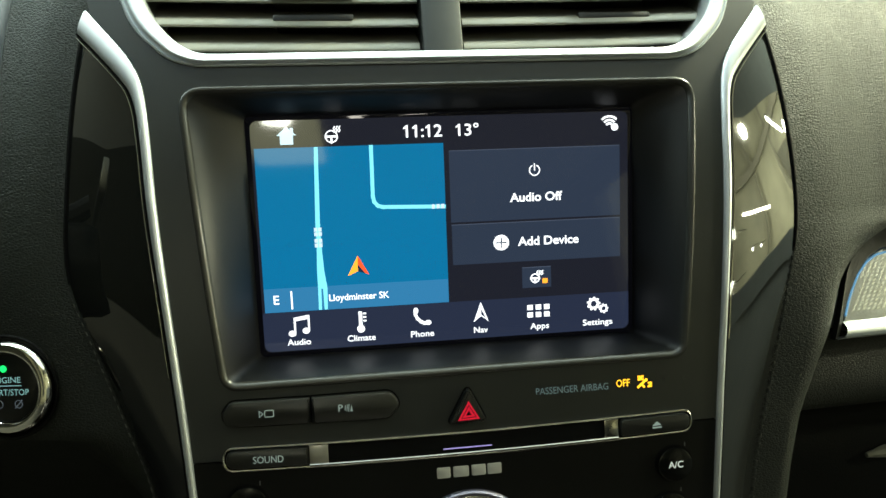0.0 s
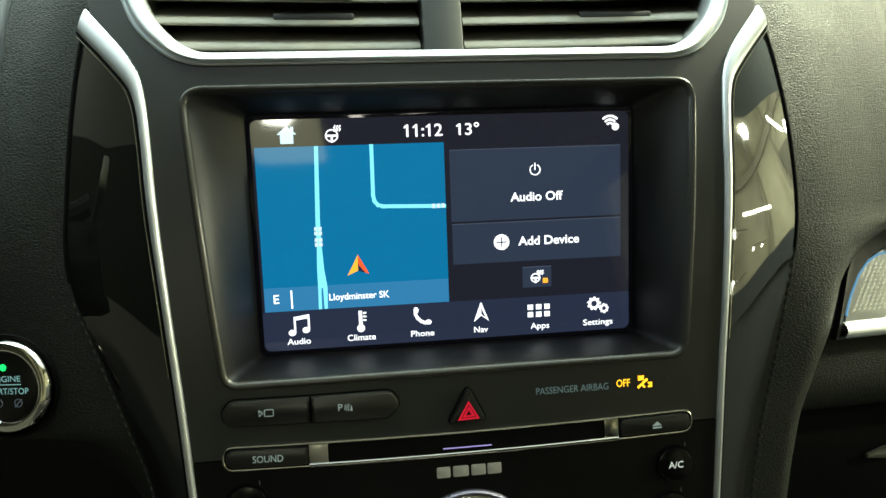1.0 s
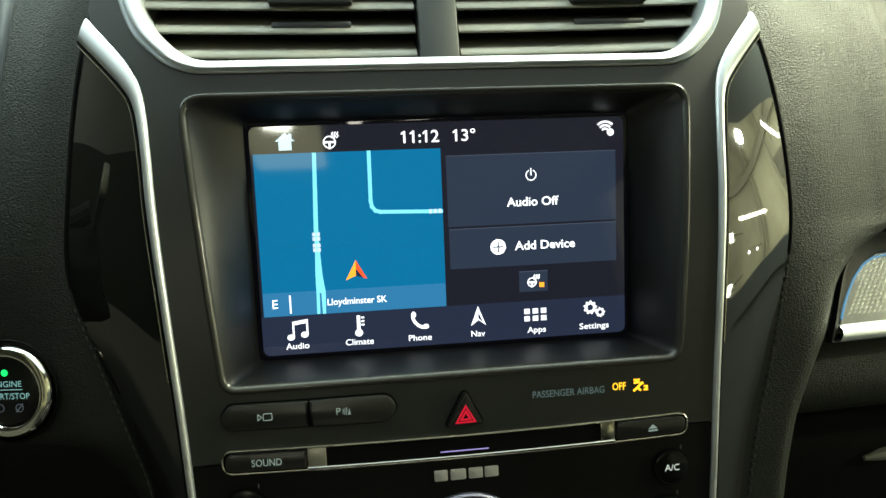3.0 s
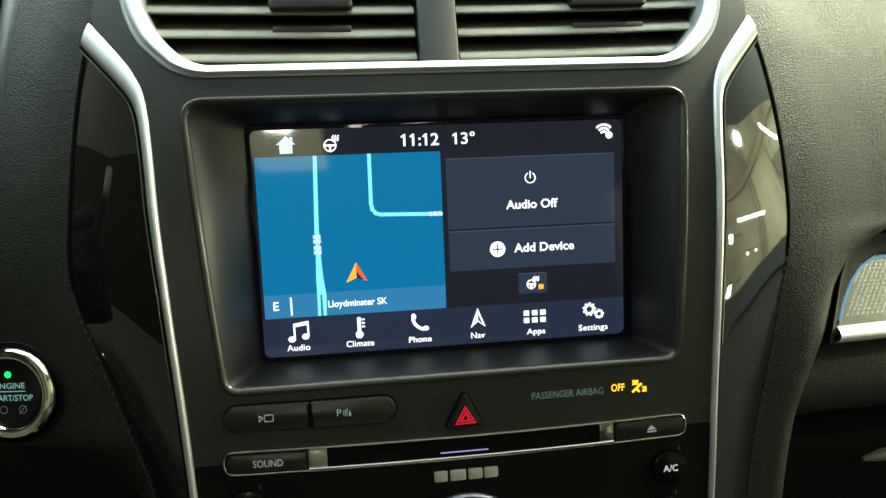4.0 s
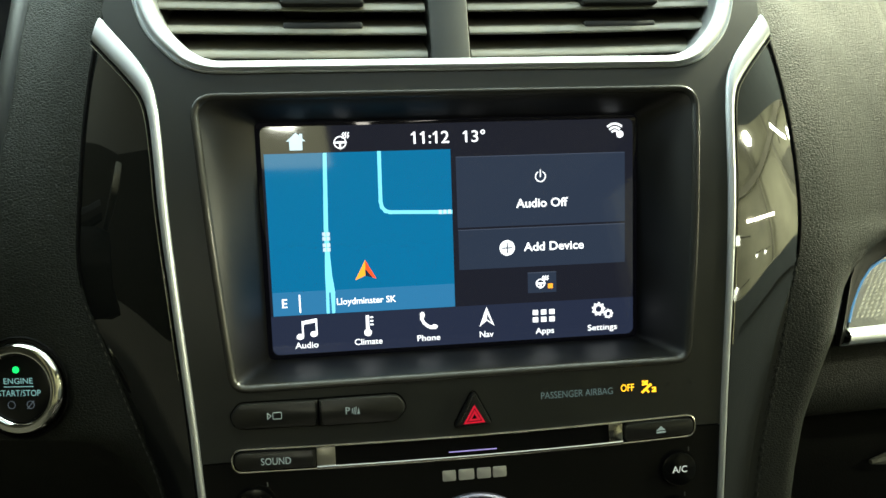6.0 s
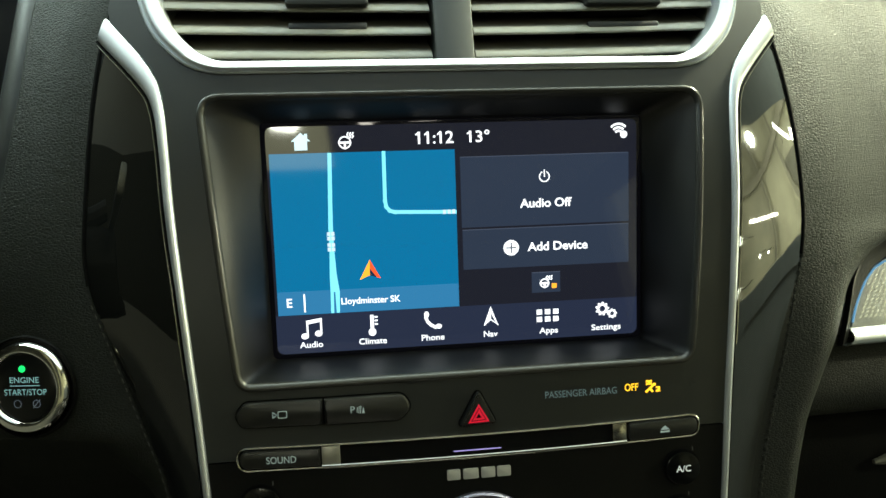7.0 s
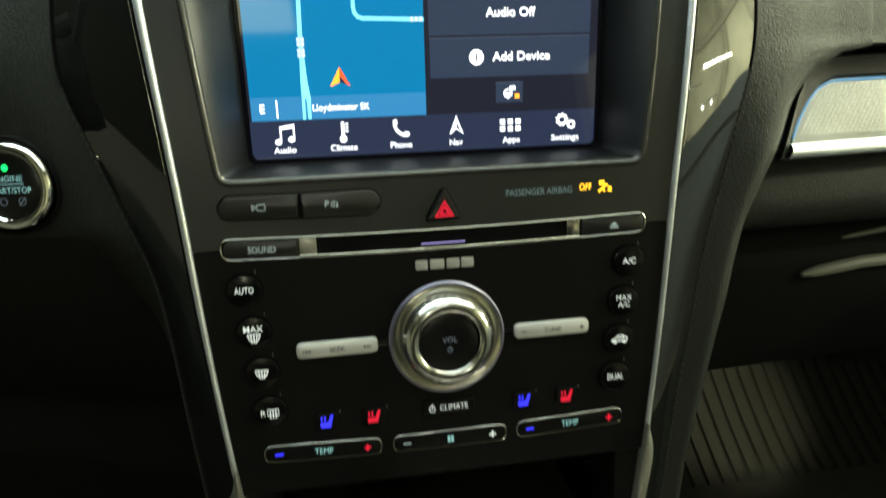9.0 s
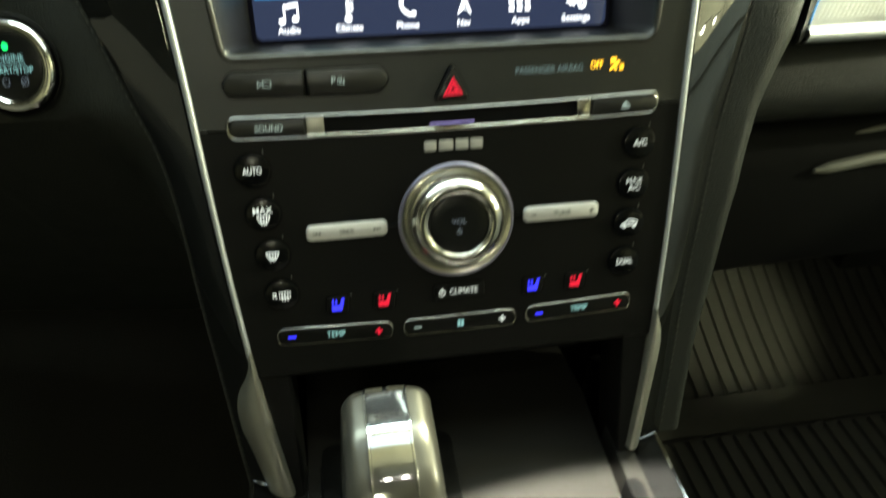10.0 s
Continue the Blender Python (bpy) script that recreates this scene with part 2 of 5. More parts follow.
def loft(bm, loops, closed=True, cap_first=False, cap_last=False):
    rows = [[bm.verts.new(p) for p in loop] for loop in loops]
    n = len(rows[0])
    for a, b in zip(rows, rows[1:]):
        for i in range(n if closed else n - 1):
            j = (i + 1) % n
            try:
                bm.faces.new((a[i], a[j], b[j], b[i]))
            except ValueError:
                pass
    if cap_first:
        bm.faces.new(rows[0][::-1])
    if cap_last:
        bm.faces.new(rows[-1])
    return rows


def fillet(points, radius, n=6, closed=True):
    """A flat outline with its corners rounded; radius is one number or one for each corner."""
    out = []
    k = len(points)
    for i, p in enumerate(points):
        r = radius[i] if isinstance(radius, (list, tuple)) else radius
        p = Vector(p)
        if not closed and i in (0, k - 1) or r <= 0:
            out.append(p)
            continue
        a, b = Vector(points[i - 1]) - p, Vector(points[(i + 1) % k]) - p
        la, lb = a.length, b.length
        a, b = a / la, b / lb
        half = math.acos(max(-1, min(1, a.dot(b)))) / 2
        d = min(r / max(math.tan(half), 1e-4), la * 0.49, lb * 0.49)
        for s in range(n + 1):
            t = s / n
            out.append(p + a * d * (1 - t) ** 2 + b * d * t ** 2)
    return out


def rrect(cx, cz, w, h, r, n=6, lean=0.0):
    """Rounded rectangle; lean raises its right end, as a slope."""
    pts = fillet([(cx - w / 2, cz - h / 2), (cx + w / 2, cz - h / 2), (cx + w / 2, cz + h / 2), (cx - w / 2, cz + h / 2)], r, n)
    return [Vector((p.x, p.y + lean * (p.x - cx))) for p in pts]


def ellipse(cx, cz, rx, rz=None, n=40):
    rz = rx if rz is None else rz
    return [Vector((cx + rx * math.cos(2 * math.pi * i / n), cz + rz * math.sin(2 * math.pi * i / n))) for i in range(n)]


def inset(outline, d):
    """The outline moved inward by d."""
    k = len(outline)
    area = sum(outline[i - 1].x * outline[i].y - outline[i].x * outline[i - 1].y for i in range(k))
    s = 1 if area > 0 else -1
    out = []
    for i in range(k):
        t = (outline[(i + 1) % k] - outline[i - 1])
        if t.length < 1e-9:
            t = Vector((1, 0))
        t.normalize()
        out.append(outline[i] + Vector((-t.y, t.x)) * d * s)
    return out


def puck(bm, outline, where, low, high, edge=0.0006, dish=0.0):
    """A raised piece with rounded edges; where maps (a, b, out) to space."""
    steps = [(0.0, low), (0.0, high - edge), (edge * 0.3, high - edge * 0.3), (edge, high)]
    loops = [[where(p.x, p.y, o) for p in inset(outline, i)] for i, o in steps]
    loft(bm, loops, cap_first=True, cap_last=not dish)
    if dish:
        c = sum(outline, Vector((0, 0))) / len(outline)
        last = inset(outline, edge)
        more = [[where(*(p + (c - p) * f), high - dish * (1 - (1 - f) ** 2)) for p in last] for f in (0.0, 0.3, 0.6, 0.85)]
        loft(bm, more, cap_last=True)


def flat(bm, outline, where, low, high):
    loft(bm, [[where(p[0], p[1], low) for p in outline], [where(p[0], p[1], high) for p in outline]], cap_last=True)


def ribbon(bm, inner, outer, where, crown=0.002, sink=0.003, n=6):
    """A crowned strip between two lines of (x, z) points of equal number."""
    loops = []
    for i in range(n + 1):
        f = i / n
        c = crown * (0.5 * min(1.0, (1 - abs(2 * f - 1)) * 3.0) ** 0.5 + 0.75 * math.sin(math.pi * f)) if 0 < f < 1 else 0.0
        loops.append([where(a[0] + (b[0] - a[0]) * f, a[1] + (b[1] - a[1]) * f, c) for a, b in zip(inner, outer)])
    loops = [[where(a[0], a[1], -sink) for a in inner]] + loops + [[where(b[0], b[1], -sink) for b in outer]]
    loft(bm, loops, closed=False)


def resample(points, n):
    """n points at even steps along a line."""
    pts = [Vector(p) for p in points]
    run = [0.0]
    for a, b in zip(pts, pts[1:]):
        run.append(run[-1] + (b - a).length)
    out, k = [], 0
    for i in range(n):
        d = run[-1] * i / (n - 1)
        while k < len(pts) - 2 and run[k + 1] < d:
            k += 1
        f = (d - run[k]) / max(run[k + 1] - run[k], 1e-9)
        out.append(pts[k].lerp(pts[k + 1], f))
    return out


def soften(points, rounds=2):
    """The same line with its corners eased."""
    pts = [Vector(p) for p in points]
    for _ in range(rounds):
        nxt = [pts[0]]
        for a, b in zip(pts, pts[1:]):
            nxt += [a.lerp(b, 0.25), a.lerp(b, 0.75)]
        pts = nxt + [pts[-1]]
    return pts


def tube(bm, points, radius, n=8, closed=False):
    pts = [Vector(p) for p in points]
    loops = []
    for i, p in enumerate(pts):
        if closed:
            t = pts[(i + 1) % len(pts)] - pts[i - 1]
        else:
            t = pts[min(i + 1, len(pts) - 1)] - pts[max(i - 1, 0)]
        t.normalize()
        u = t.cross(Vector((0, 1, 0)))
        if u.length < 1e-3:
            u = t.cross(Vector((1, 0, 0)))
        u.normalize()
        w = t.cross(u)
        r = radius(i / (len(pts) - 1)) if callable(radius) else radius
        loops.append([p + u * r * math.cos(2 * math.pi * k / n) + w * r * math.sin(2 * math.pi * k / n) for k in range(n)])
    if closed:
        loops.append(loops[0])
    loft(bm, loops, cap_first=not closed, cap_last=not closed)


def writing(name, text, a, b, high, material, parent, where, out, width=None, label="", slope=0.0, bold=0.0, flags=False):
    """Words, middle at (a, b), with capitals of that height, laid on a surface; flags gives the digit one its upstroke."""
    cu = bpy.data.curves.new(name, "FONT")
    cu.body, cu.align_x, cu.align_y, cu.size = text, "CENTER", "CENTER", 1.0
    cu.extrude, cu.offset = 0.0, bold
    cu.resolution_u = 3
    tmp = new(name, cu)
    dg = bpy.context.evaluated_depsgraph_get()
    me = bpy.data.meshes.new_from_object(tmp.evaluated_get(dg))
    bpy.data.objects.remove(tmp)
    bpy.data.curves.remove(cu)
    bm = bmesh.new()
    bm.from_mesh(me)
    bpy.data.meshes.remove(me)
    if flags:
        left = set(bm.verts)
        stems = []
        while left:
            near, isle = [left.pop()], []
            while near:
                v = near.pop()
                isle.append(v)
                for e in v.link_edges:
                    w = e.other_vert(v)
                    if w in left:
                        left.remove(w)
                        near.append(w)
            x0, x1 = min(v.co.x for v in isle), max(v.co.x for v in isle)
            z0, z1 = min(v.co.y for v in isle), max(v.co.y for v in isle)
            if z1 - z0 > 0.5 and x1 - x0 < 0.2:
                stems.append((x0, z1, x1 - x0))
        for x0, z1, w in stems:
            bm.faces.new([bm.verts.new(p) for p in ((x0 + w * 0.3, z1, 0), (x0 - 0.13, z1 - 0.13, 0), (x0 - 0.13, z1 - 0.22, 0), (x0 + w * 0.3, z1 - 0.15, 0))])
    xs = [v.co.x for v in bm.verts]
    mid, span = (max(xs) + min(xs)) / 2, max(xs) - min(xs)
    k = high / 0.69
    kx = width / span if width else k
    for v in bm.verts:
        x, y = (v.co.x - mid) * kx, (v.co.y) * k
        v.co = where(a + x, b + y + slope * x, out)
    return part(name, bm, material, parent, label)

# ---- dashboard: lines shared by the pieces of the stack (right half; the left is its mirror) ----
STRIP_IN = soften([(0.1500, 0.0992), (0.1306, 0.0763), (0.1262, 0.0640), (0.1238, 0.0400), (0.1224, 0.0170), (0.1184, -0.0260),
                   (0.1148, -0.0700), (0.1126, -0.1080), (0.1094, -0.1550), (0.1050, -0.2010)], 2)
STRIP_OUT = soften([(0.1528, 0.0890), (0.1365, 0.0705), (0.1303, 0.0610), (0.1278, 0.0400), (0.1264, 0.0170), (0.1218, -0.0260),
                    (0.1182, -0.0700), (0.1158, -0.1080), (0.1122, -0.1550), (0.1080, -0.2010)], 2)
RIGHT_OUT = soften([(0.1410, 0.1650), (0.1470, 0.1450), (0.1545, 0.1200), (0.1605, 0.1060), (0.1655, 0.0930), (0.1691, 0.0641), (0.1710, 0.0300), (0.1707, -0.0060), (0.1639, -0.0331),
                    (0.1571, -0.0659), (0.1460, -0.1100), (0.1404, -0.1540), (0.1341, -0.1900), (0.1294, -0.2330), (0.1244, -0.2780), (0.1235, -0.2900)], 2)
LEFT_OUT = soften([(0.1410, 0.1650), (0.1470, 0.1450), (0.1520, 0.1200), (0.1560, 0.1060), (0.1595, 0.0920), (0.1630, 0.0588), (0.1649, 0.0269), (0.1671, -0.0116), (0.1560, -0.0430),
                   (0.1424, -0.0860), (0.1372, -0.1010), (0.1328, -0.1277), (0.1299, -0.1734), (0.1258, -0.2164), (0.1220, -0.2600), (0.1190, -0.2900)], 2)
VENT_OUT = [(0.1420, 0.1560), (0.1395, 0.1180), (0.1363, 0.1032), (0.1307, 0.0898), (0.1178, 0.0772), (0.1065, 0.0735)]
VENT_IN = [(0.1335, 0.1510), (0.1308, 0.1170), (0.1278, 0.1039), (0.1219, 0.0931), (0.1116, 0.0827), (0.1036, 0.0790)]
VENT_OUT += [(-x, z) for x, z in VENT_OUT[::-1]]
VENT_IN += [(-x, z) for x, z in VENT_IN[::-1]]
RECESS = fillet([(-0.0995, -0.0600), (0.0995, -0.0600), (0.1125, 0.0640), (-0.1125, 0.0640)], [0.007, 0.007, 0.009, 0.009], 8)


def mirror(line, s):
    return [Vector((p[0] * s, p[1])) for p in line]


def cast(outline, angle):
    """Where a ray from the middle meets a flat outline."""
    d = Vector((math.cos(angle), math.sin(angle)))
    best = None
    for i in range(len(outline)):
        a, b = Vector(outline[i - 1]), Vector(outline[i])
        e = b - a
        den = d.x * e.y - d.y * e.x
        if abs(den) < 1e-12:
            continue
        t = (a.x * e.y - a.y * e.x) / den
        s = (a.x * d.y - a.y * d.x) / den
        if t > 0 and -1e-6 <= s <= 1 + 1e-6 and (best is None or t > best):
            best = t
    return d * best


def ring_between(bm, outer, inner, where, steps=4, count=120):
    angles = sorted({round(2 * math.pi * i / count, 5) for i in range(count)} | {round(math.atan2(p[1], p[0]) % (2 * math.pi), 5) for p in list(outer) + list(inner)})
    A, B = [cast(inner, a) for a in angles], [cast(outer, a) for a in angles]
    loft(bm, [[where(*a.lerp(b, s / steps), 0.0) for a, b in zip(A, B)] for s in range(steps + 1)])


SEAM = -0.0897      # where the upper and the lower panel of the stack meet

# ---- the centre stack ----
stack = thing("center_stack", (0, 0.02, -0.21), "black plastic centre stack with display recess, buttons and volume knob", "dashboard console")

side = [p for p in STRIP_IN if SEAM + 0.001 < p.y < 0.062]
upper = [(0.1138, SEAM)] + [tuple(p) for p in reversed(side)] + [(0.1265, 0.0640), (0.1065, 0.0740)]
upper = upper + [(-x, z) for x, z in reversed(upper)]
bm = bmesh.new()
ring_between(bm, upper, inset(RECESS, -0.0012), on_face, 5)
for s in (1, -1):
    a = resample(mirror(VENT_OUT[:6][::-1], s), 16)
    b = resample(mirror([(0.1265, 0.0640), (0.1306, 0.0763), (0.1500, 0.0992), (0.1480, 0.1120), (0.1445, 0.1300), (0.1420, 0.1560)], s), 16)
    loft(bm, [[on_face(*p.lerp(q, i / 4)) for p, q in zip(a, b)] for i in range(5)], closed=False)
part("upper_panel", bm, PANEL, stack, "charcoal satin plastic surround")

bm = bmesh.new()
rows = []
right = resample([(0.1138, SEAM - 0.0006)] + [tuple(p) for p in STRIP_IN if -0.2 < p.y < SEAM - 0.001] + [(0.1035, -0.2130)], 30)
for p in right:
    rows.append([on_face(p.x * (2 * i / 20 - 1), p.y) for i in range(21)])
rows.append([v + Vector((0, 0.0015, -0.0015)) for v in rows[-1]])
rows.append([v + Vector((0, 0.012, -0.001)) for v in rows[-1]])
rows.insert(0, [v + Vector((0, 0.003, 0)) for v in rows[0]])
loft(bm, rows, closed=False)
part("lower_panel", bm, LOWER, stack, "smooth black plastic control panel")

# recess of the display: rounded lip, then slanting walls down to the glass
glass_edge = rrect(0, 0, 0.1785, 0.1090, 0.003, 8)
bm = bmesh.new()
angles = [2 * math.pi * i / 160 for i in range(160)]
angles = sorted({round(a, 5) for a in angles} | {round(math.atan2(p.y, p.x) % (2 * math.pi), 5) for p in RECESS + glass_edge})
lip = [(-0.0014, -0.0003), (-0.0012, 0.0003), (-0.0008, 0.0008), (-0.0002, 0.0011), (0.0004, 0.0011), (0.0010, 0.0008), (0.0015, 0.0003), (0.0020, -0.0004), (0.0023, -0.0012)]
loops = []
for d, o in lip:
    ol = inset(RECESS, d)
    loops.append([on_face(*cast(ol, a), o) for a in angles])
part_rim = bmesh.new()
loft(part_rim, loops)
part("recess_rim", part_rim, RIMLINE, stack, "thin raised grey rim round the display")
start = [on_face(*cast(inset(RECESS, 0.0022), a), -0.0008) for a in angles]
end = [on_screen(*cast(glass_edge, a), 0.0006) for a in angles]
bm = bmesh.new()
loops = []
for i in range(9):
    f = i / 8
    g = f ** 1.25
    loops.append([Vector((p.x + (q.x - p.x) * f, p.y + (q.y - p.y) * g, p.z + (q.z - p.z) * f)) for p, q in zip(start, end)])
loops.append([Vector((p.x, p.y + 0.002, p.z)) for p in loops[-1]])
loft(bm, loops)
part("recess_wall", bm, FUNNEL, stack, "slanting black wall round the display")


def face_button(name, outline, high, legend="", material=BUTTON, edge=0.0012, label="", dish=0.0):
    bm = bmesh.new()
    flat(bm, inset(outline, -0.0007), on_face, -0.001, 0.00025)
    part("key_gap", bm, VOID, stack)
    bm = bmesh.new()
    puck(bm, outline, on_face, -0.002, high, edge, dish)
    return part(name, bm, material, stack, label)


def glyph(name, shapes, where, out, material, parent, label="", thick=0.00012):
    """A small flat mark made of outlines."""
    bm = bmesh.new()
    for s in shapes:
        flat(bm, s, where, out - thick, out)
    return part(name, bm, material, parent, label)


def frame_of(outline, w):
    """Outline as a thin frame: a list of quads."""
    i = inset(outline, w)
    k = len(outline)
    return [[outline[j], outline[(j + 1) % k], i[(j + 1) % k], i[j]] for j in range(k)]


def stroke(points, w):
    """A thin line as quads."""
    out = []
    for a, b in zip(points, points[1:]):
        a, b = Vector(a), Vector(b)
        t = (b - a).normalized() * w / 2
        n = Vector((-t.y, t.x))
        out.append([a - n - t, b - n + t, b + n + t, a + n - t])
    return out


def box(x0, x1, z0, z1):
    return [Vector((x0, z0)), Vector((x1, z0)), Vector((x1, z1)), Vector((x0, z1))]


# the pair of flat keys under the display
b1 = face_button("camera_button", fillet([(-0.0653, -0.0764), (-0.0653, -0.0657), (-0.0975, -0.0653), (-0.1012, -0.0700), (-0.0990, -0.0756)], [0.0004, 0.0004, 0.004, 0.004, 0.004], 5), 0.0026, edge=0.0012, material=KEYFACE, label="flat black key with camera sign")
glyph("legend", frame_of(rrect(-0.0818, -0.0707, 0.0038, 0.0030, 0.0006, 3), 0.00028) + stroke([(-0.0842, -0.0707), (-0.0857, -0.0719), (-0.0857, -0.0695), (-0.0842, -0.0707)], 0.00028), on_face, 0.0030, GREYINK, b1)
b2 = face_button("parking_button", fillet([(-0.0647, -0.0766), (-0.0330, -0.0770), (-0.0276, -0.0717), (-0.0315, -0.0657), (-0.0647, -0.0657)], [0.0004, 0.005, 0.005, 0.005, 0.0004], 5), 0.0026, edge=0.0012, material=KEYFACE, label="flat black key with parking sensor sign")
writing("legend", "P", -0.0528, -0.0709, 0.0029, GREYINK, b2, on_face, 0.0030)
glyph("legend", stroke([(-0.0510, -0.0718), (-0.0508, -0.0700)], 0.0003) + stroke([(-0.0503, -0.0722), (-0.0500, -0.0697)], 0.0003) + stroke([(-0.0496, -0.0724), (-0.0493, -0.0695)], 0.0003)
      + [[Vector((-0.0489, -0.0724)), Vector((-0.0478, -0.0724)), Vector((-0.0483, -0.0698))]], on_face, 0.0030, GREYINK, b2)

# hazard key
b3 = face_button("hazard_button", fillet([(-0.0082, -0.0820), (0.0088, -0.0816), (0.0010, -0.0660)], 0.0016, 6), 0.0030, label="black triangular hazard key")
tri = [Vector((-0.0040, -0.0803)), Vector((0.0054, -0.0800)), Vector((0.0009, -0.0721))]
glyph("hazard_sign", [tri], on_face, 0.00315, REDINK, b3, "red warning triangle")
bm = bmesh.new()
for s in frame_of(inset(tri, 0.0016), 0.0005):
    flat(bm, s, on_face, 0.0031, 0.0033)
part("sign_line", bm, VOID, b3)
mid = sum(tri, Vector((0, 0))) / 3
glyph("sign_center", [[mid + (p - mid) * 0.25 for p in tri]], on_face, 0.00335, VOID, b3, "black centre of the triangle")

# airbag lamp line
writing("airbag_legend", "PASSENGER AIRBAG", 0.0474, -0.0714, 0.0030, TEALPRINT, stack, on_face, 0.0002, width=0.0326, label="grey printed words")
writing("airbag_off_lamp", "OFF", 0.0705, -0.0706, 0.0032, AMBER, stack, on_face, 0.0003, width=0.0062, label="lit amber word", bold=0.01)
glyph("airbag_symbol_lamp", frame_of(box(0.0774, 0.0800, -0.0698, -0.0678), 0.0004) + stroke([(0.0776, -0.0696), (0.0798, -0.0680)], 0.0006) + stroke([(0.0776, -0.0680), (0.0798, -0.0696)], 0.0006)
      + stroke([(0.0775, -0.0728), (0.0790, -0.0716), (0.0806, -0.0702)], 0.0010) + stroke([(0.0790, -0.0716), (0.0802, -0.0728)], 0.0009)
      + [ellipse(0.0812, -0.0698, 0.0007, n=10)] + stroke([(0.0822, -0.0712), (0.0834, -0.0712), (0.0834, -0.0718), (0.0822, -0.0728), (0.0835, -0.0728)], 0.0007), on_face, 0.0003, AMBER, stack, "lit amber airbag symbol")
for x in (0.0895, 0.1000):
    glyph("unlit_symbol", frame_of(ellipse(x, -0.0700, 0.0014, n=12), 0.0005) + stroke([(x - 0.001, -0.0715), (x + 0.001, -0.0690)], 0.0004), on_face, 0.00015, FAINTINK, stack, "unlit dark symbol")

# disc slot bar with its two keys, bowed a little upward at the ends


def bow(x):
    return 0.16 * x * x


def on_bar(x, z, out=0.0):
    return on_face(x, z + bow(x), out)


bar = rrect(0, -0.0909, 0.2038, 0.0108, 0.0052, 10)
dense = []
for i, p in enumerate(bar):
    q = bar[(i + 1) % len(bar)]
    m = max(1, int((q - p).length / 0.006))
    dense += [p.lerp(q, k / m) for k in range(m)]
bm = bmesh.new()
loops = [[on_bar(*p, o) for p in inset(dense, d)] for d, o in ((0.0, -0.001), (0.0, 0.0005), (0.0002, 0.0011), (0.0007, 0.0014), (0.0010, 0.0012), (0.0012, 0.0005), (0.0012, -0.0012))]
loft(bm, loops)
part("slot_trim", bm, SLOTTRIM, stack, "bright chrome frame of the disc slot")
bm = bmesh.new()
loft(bm, [[on_bar(*p, 0.0003) for p in inset(dense, 0.0006)], [on_bar(*p, 0.0002) for p in inset(dense, 0.0030)]], cap_last=True)
part("slot_bed", bm, VOID, stack)
for a, b in ((-0.0668, -0.0590), (0.0610, 0.0675)):
    bm = bmesh.new()
    puck(bm, box(a, b, -0.0951, -0.0867), on_bar, -0.001, 0.0010, 0.0004)
    part("slot_bridge", bm, BRIDGE if a < 0 else SLOTTRIM, stack)
bm = bmesh.new()
xs = [-0.0605 + 0.1215 * i / 20 for i in range(21)]
upper_edge, lower_edge = [(x, -0.0868) for x in xs], [(x, -0.0949) for x in xs]
loft(bm, [[on_bar(x, z, 0.0006) for x, z in upper_edge], [on_bar(x, z - 0.0004, -0.009) for x, z in upper_edge],
          [on_bar(x, z + 0.0008, -0.009) for x, z in lower_edge], [on_bar(x, z + 0.0006, 0.0004) for x, z in lower_edge]], closed=False)
part("disc_slot", bm, VOID, stack, "dark open disc slot")
bm = bmesh.new()
flat(bm, box(-0.0105, 0.0105, -0.0930, -0.0926), on_bar, 0.0005, 0.0007)
part("slot_light", bm, VIOLET, stack, "thin violet light line")
for a, b, word in ((-0.1003, -0.0672, "SOUND"), (0.0682, 0.1003, "")):
    bm = bmesh.new()
    ol = fillet([(a, -0.0947), (b, -0.0947), (b, -0.0871), (a, -0.0871)], [0.0036, 0.0008, 0.0008, 0.0036] if a < 0 else [0.002, 0.0036, 0.0036, 0.002], 6)
    puck(bm, ol, on_bar, -0.0012, 0.0022, 0.0010)
    key = part("sound_button" if word else "eject_button", bm, KEYFACE, stack, "black key in the chrome frame")
    if word:
        writing("legend", word, -0.0833, -0.0912, 0.0029, GREYINK, key, on_bar, 0.0024, width=0.0122)
    else:
        glyph("legend", [[Vector((0.0826, -0.0912)), Vector((0.0868, -0.0912)), Vector((0.0847, -0.0893))], box(0.0826, 0.0868, -0.0924, -0.0917)], on_bar, 0.0024, GREYINK, key)

bm = bmesh.new()
xs = [-0.0668 + 0.1342 * i / 24 for i in range(25)]
loft(bm, [[on_bar(x, z, o) for x in xs] for z, o in ((-0.0946, 0.0002), (-0.0946, 0.0012), (-0.0949, 0.0015), (-0.0956, 0.0015), (-0.0961, 0.0012), (-0.0964, 0.0004), (-0.0964, -0.0008))], closed=False)
part("slot_ledge", bm, SLOTTRIM, stack, "satin silver ledge under the disc slot")

# maker's name: four plain silver blocks
for x0, x1 in ((-0.0140, -0.0076), (-0.0070, 0.0004), (0.0010, 0.0078), (0.0080, 0.0147)):
    bm = bmesh.new()
    puck(bm, rrect((x0 + x1) / 2, -0.1032, x1 - x0 - 0.0006, 0.0046, 0.0008), on_face, 0.0, 0.0006, 0.0002)
    part("maker_badge", bm, LOGO, stack, "plain raised silver block")

# volume knob
KX, KZ = 0.0, -0.1400


def knob_loop(r, y, n=72, wave=0.0):
    return [Vector((KX + (r + (wave if i % 2 else 0)) * math.cos(2 * math.pi * i / n), y, KZ + (r + (wave if i % 2 else 0)) * math.sin(2 * math.pi * i / n))) for i in range(n)]


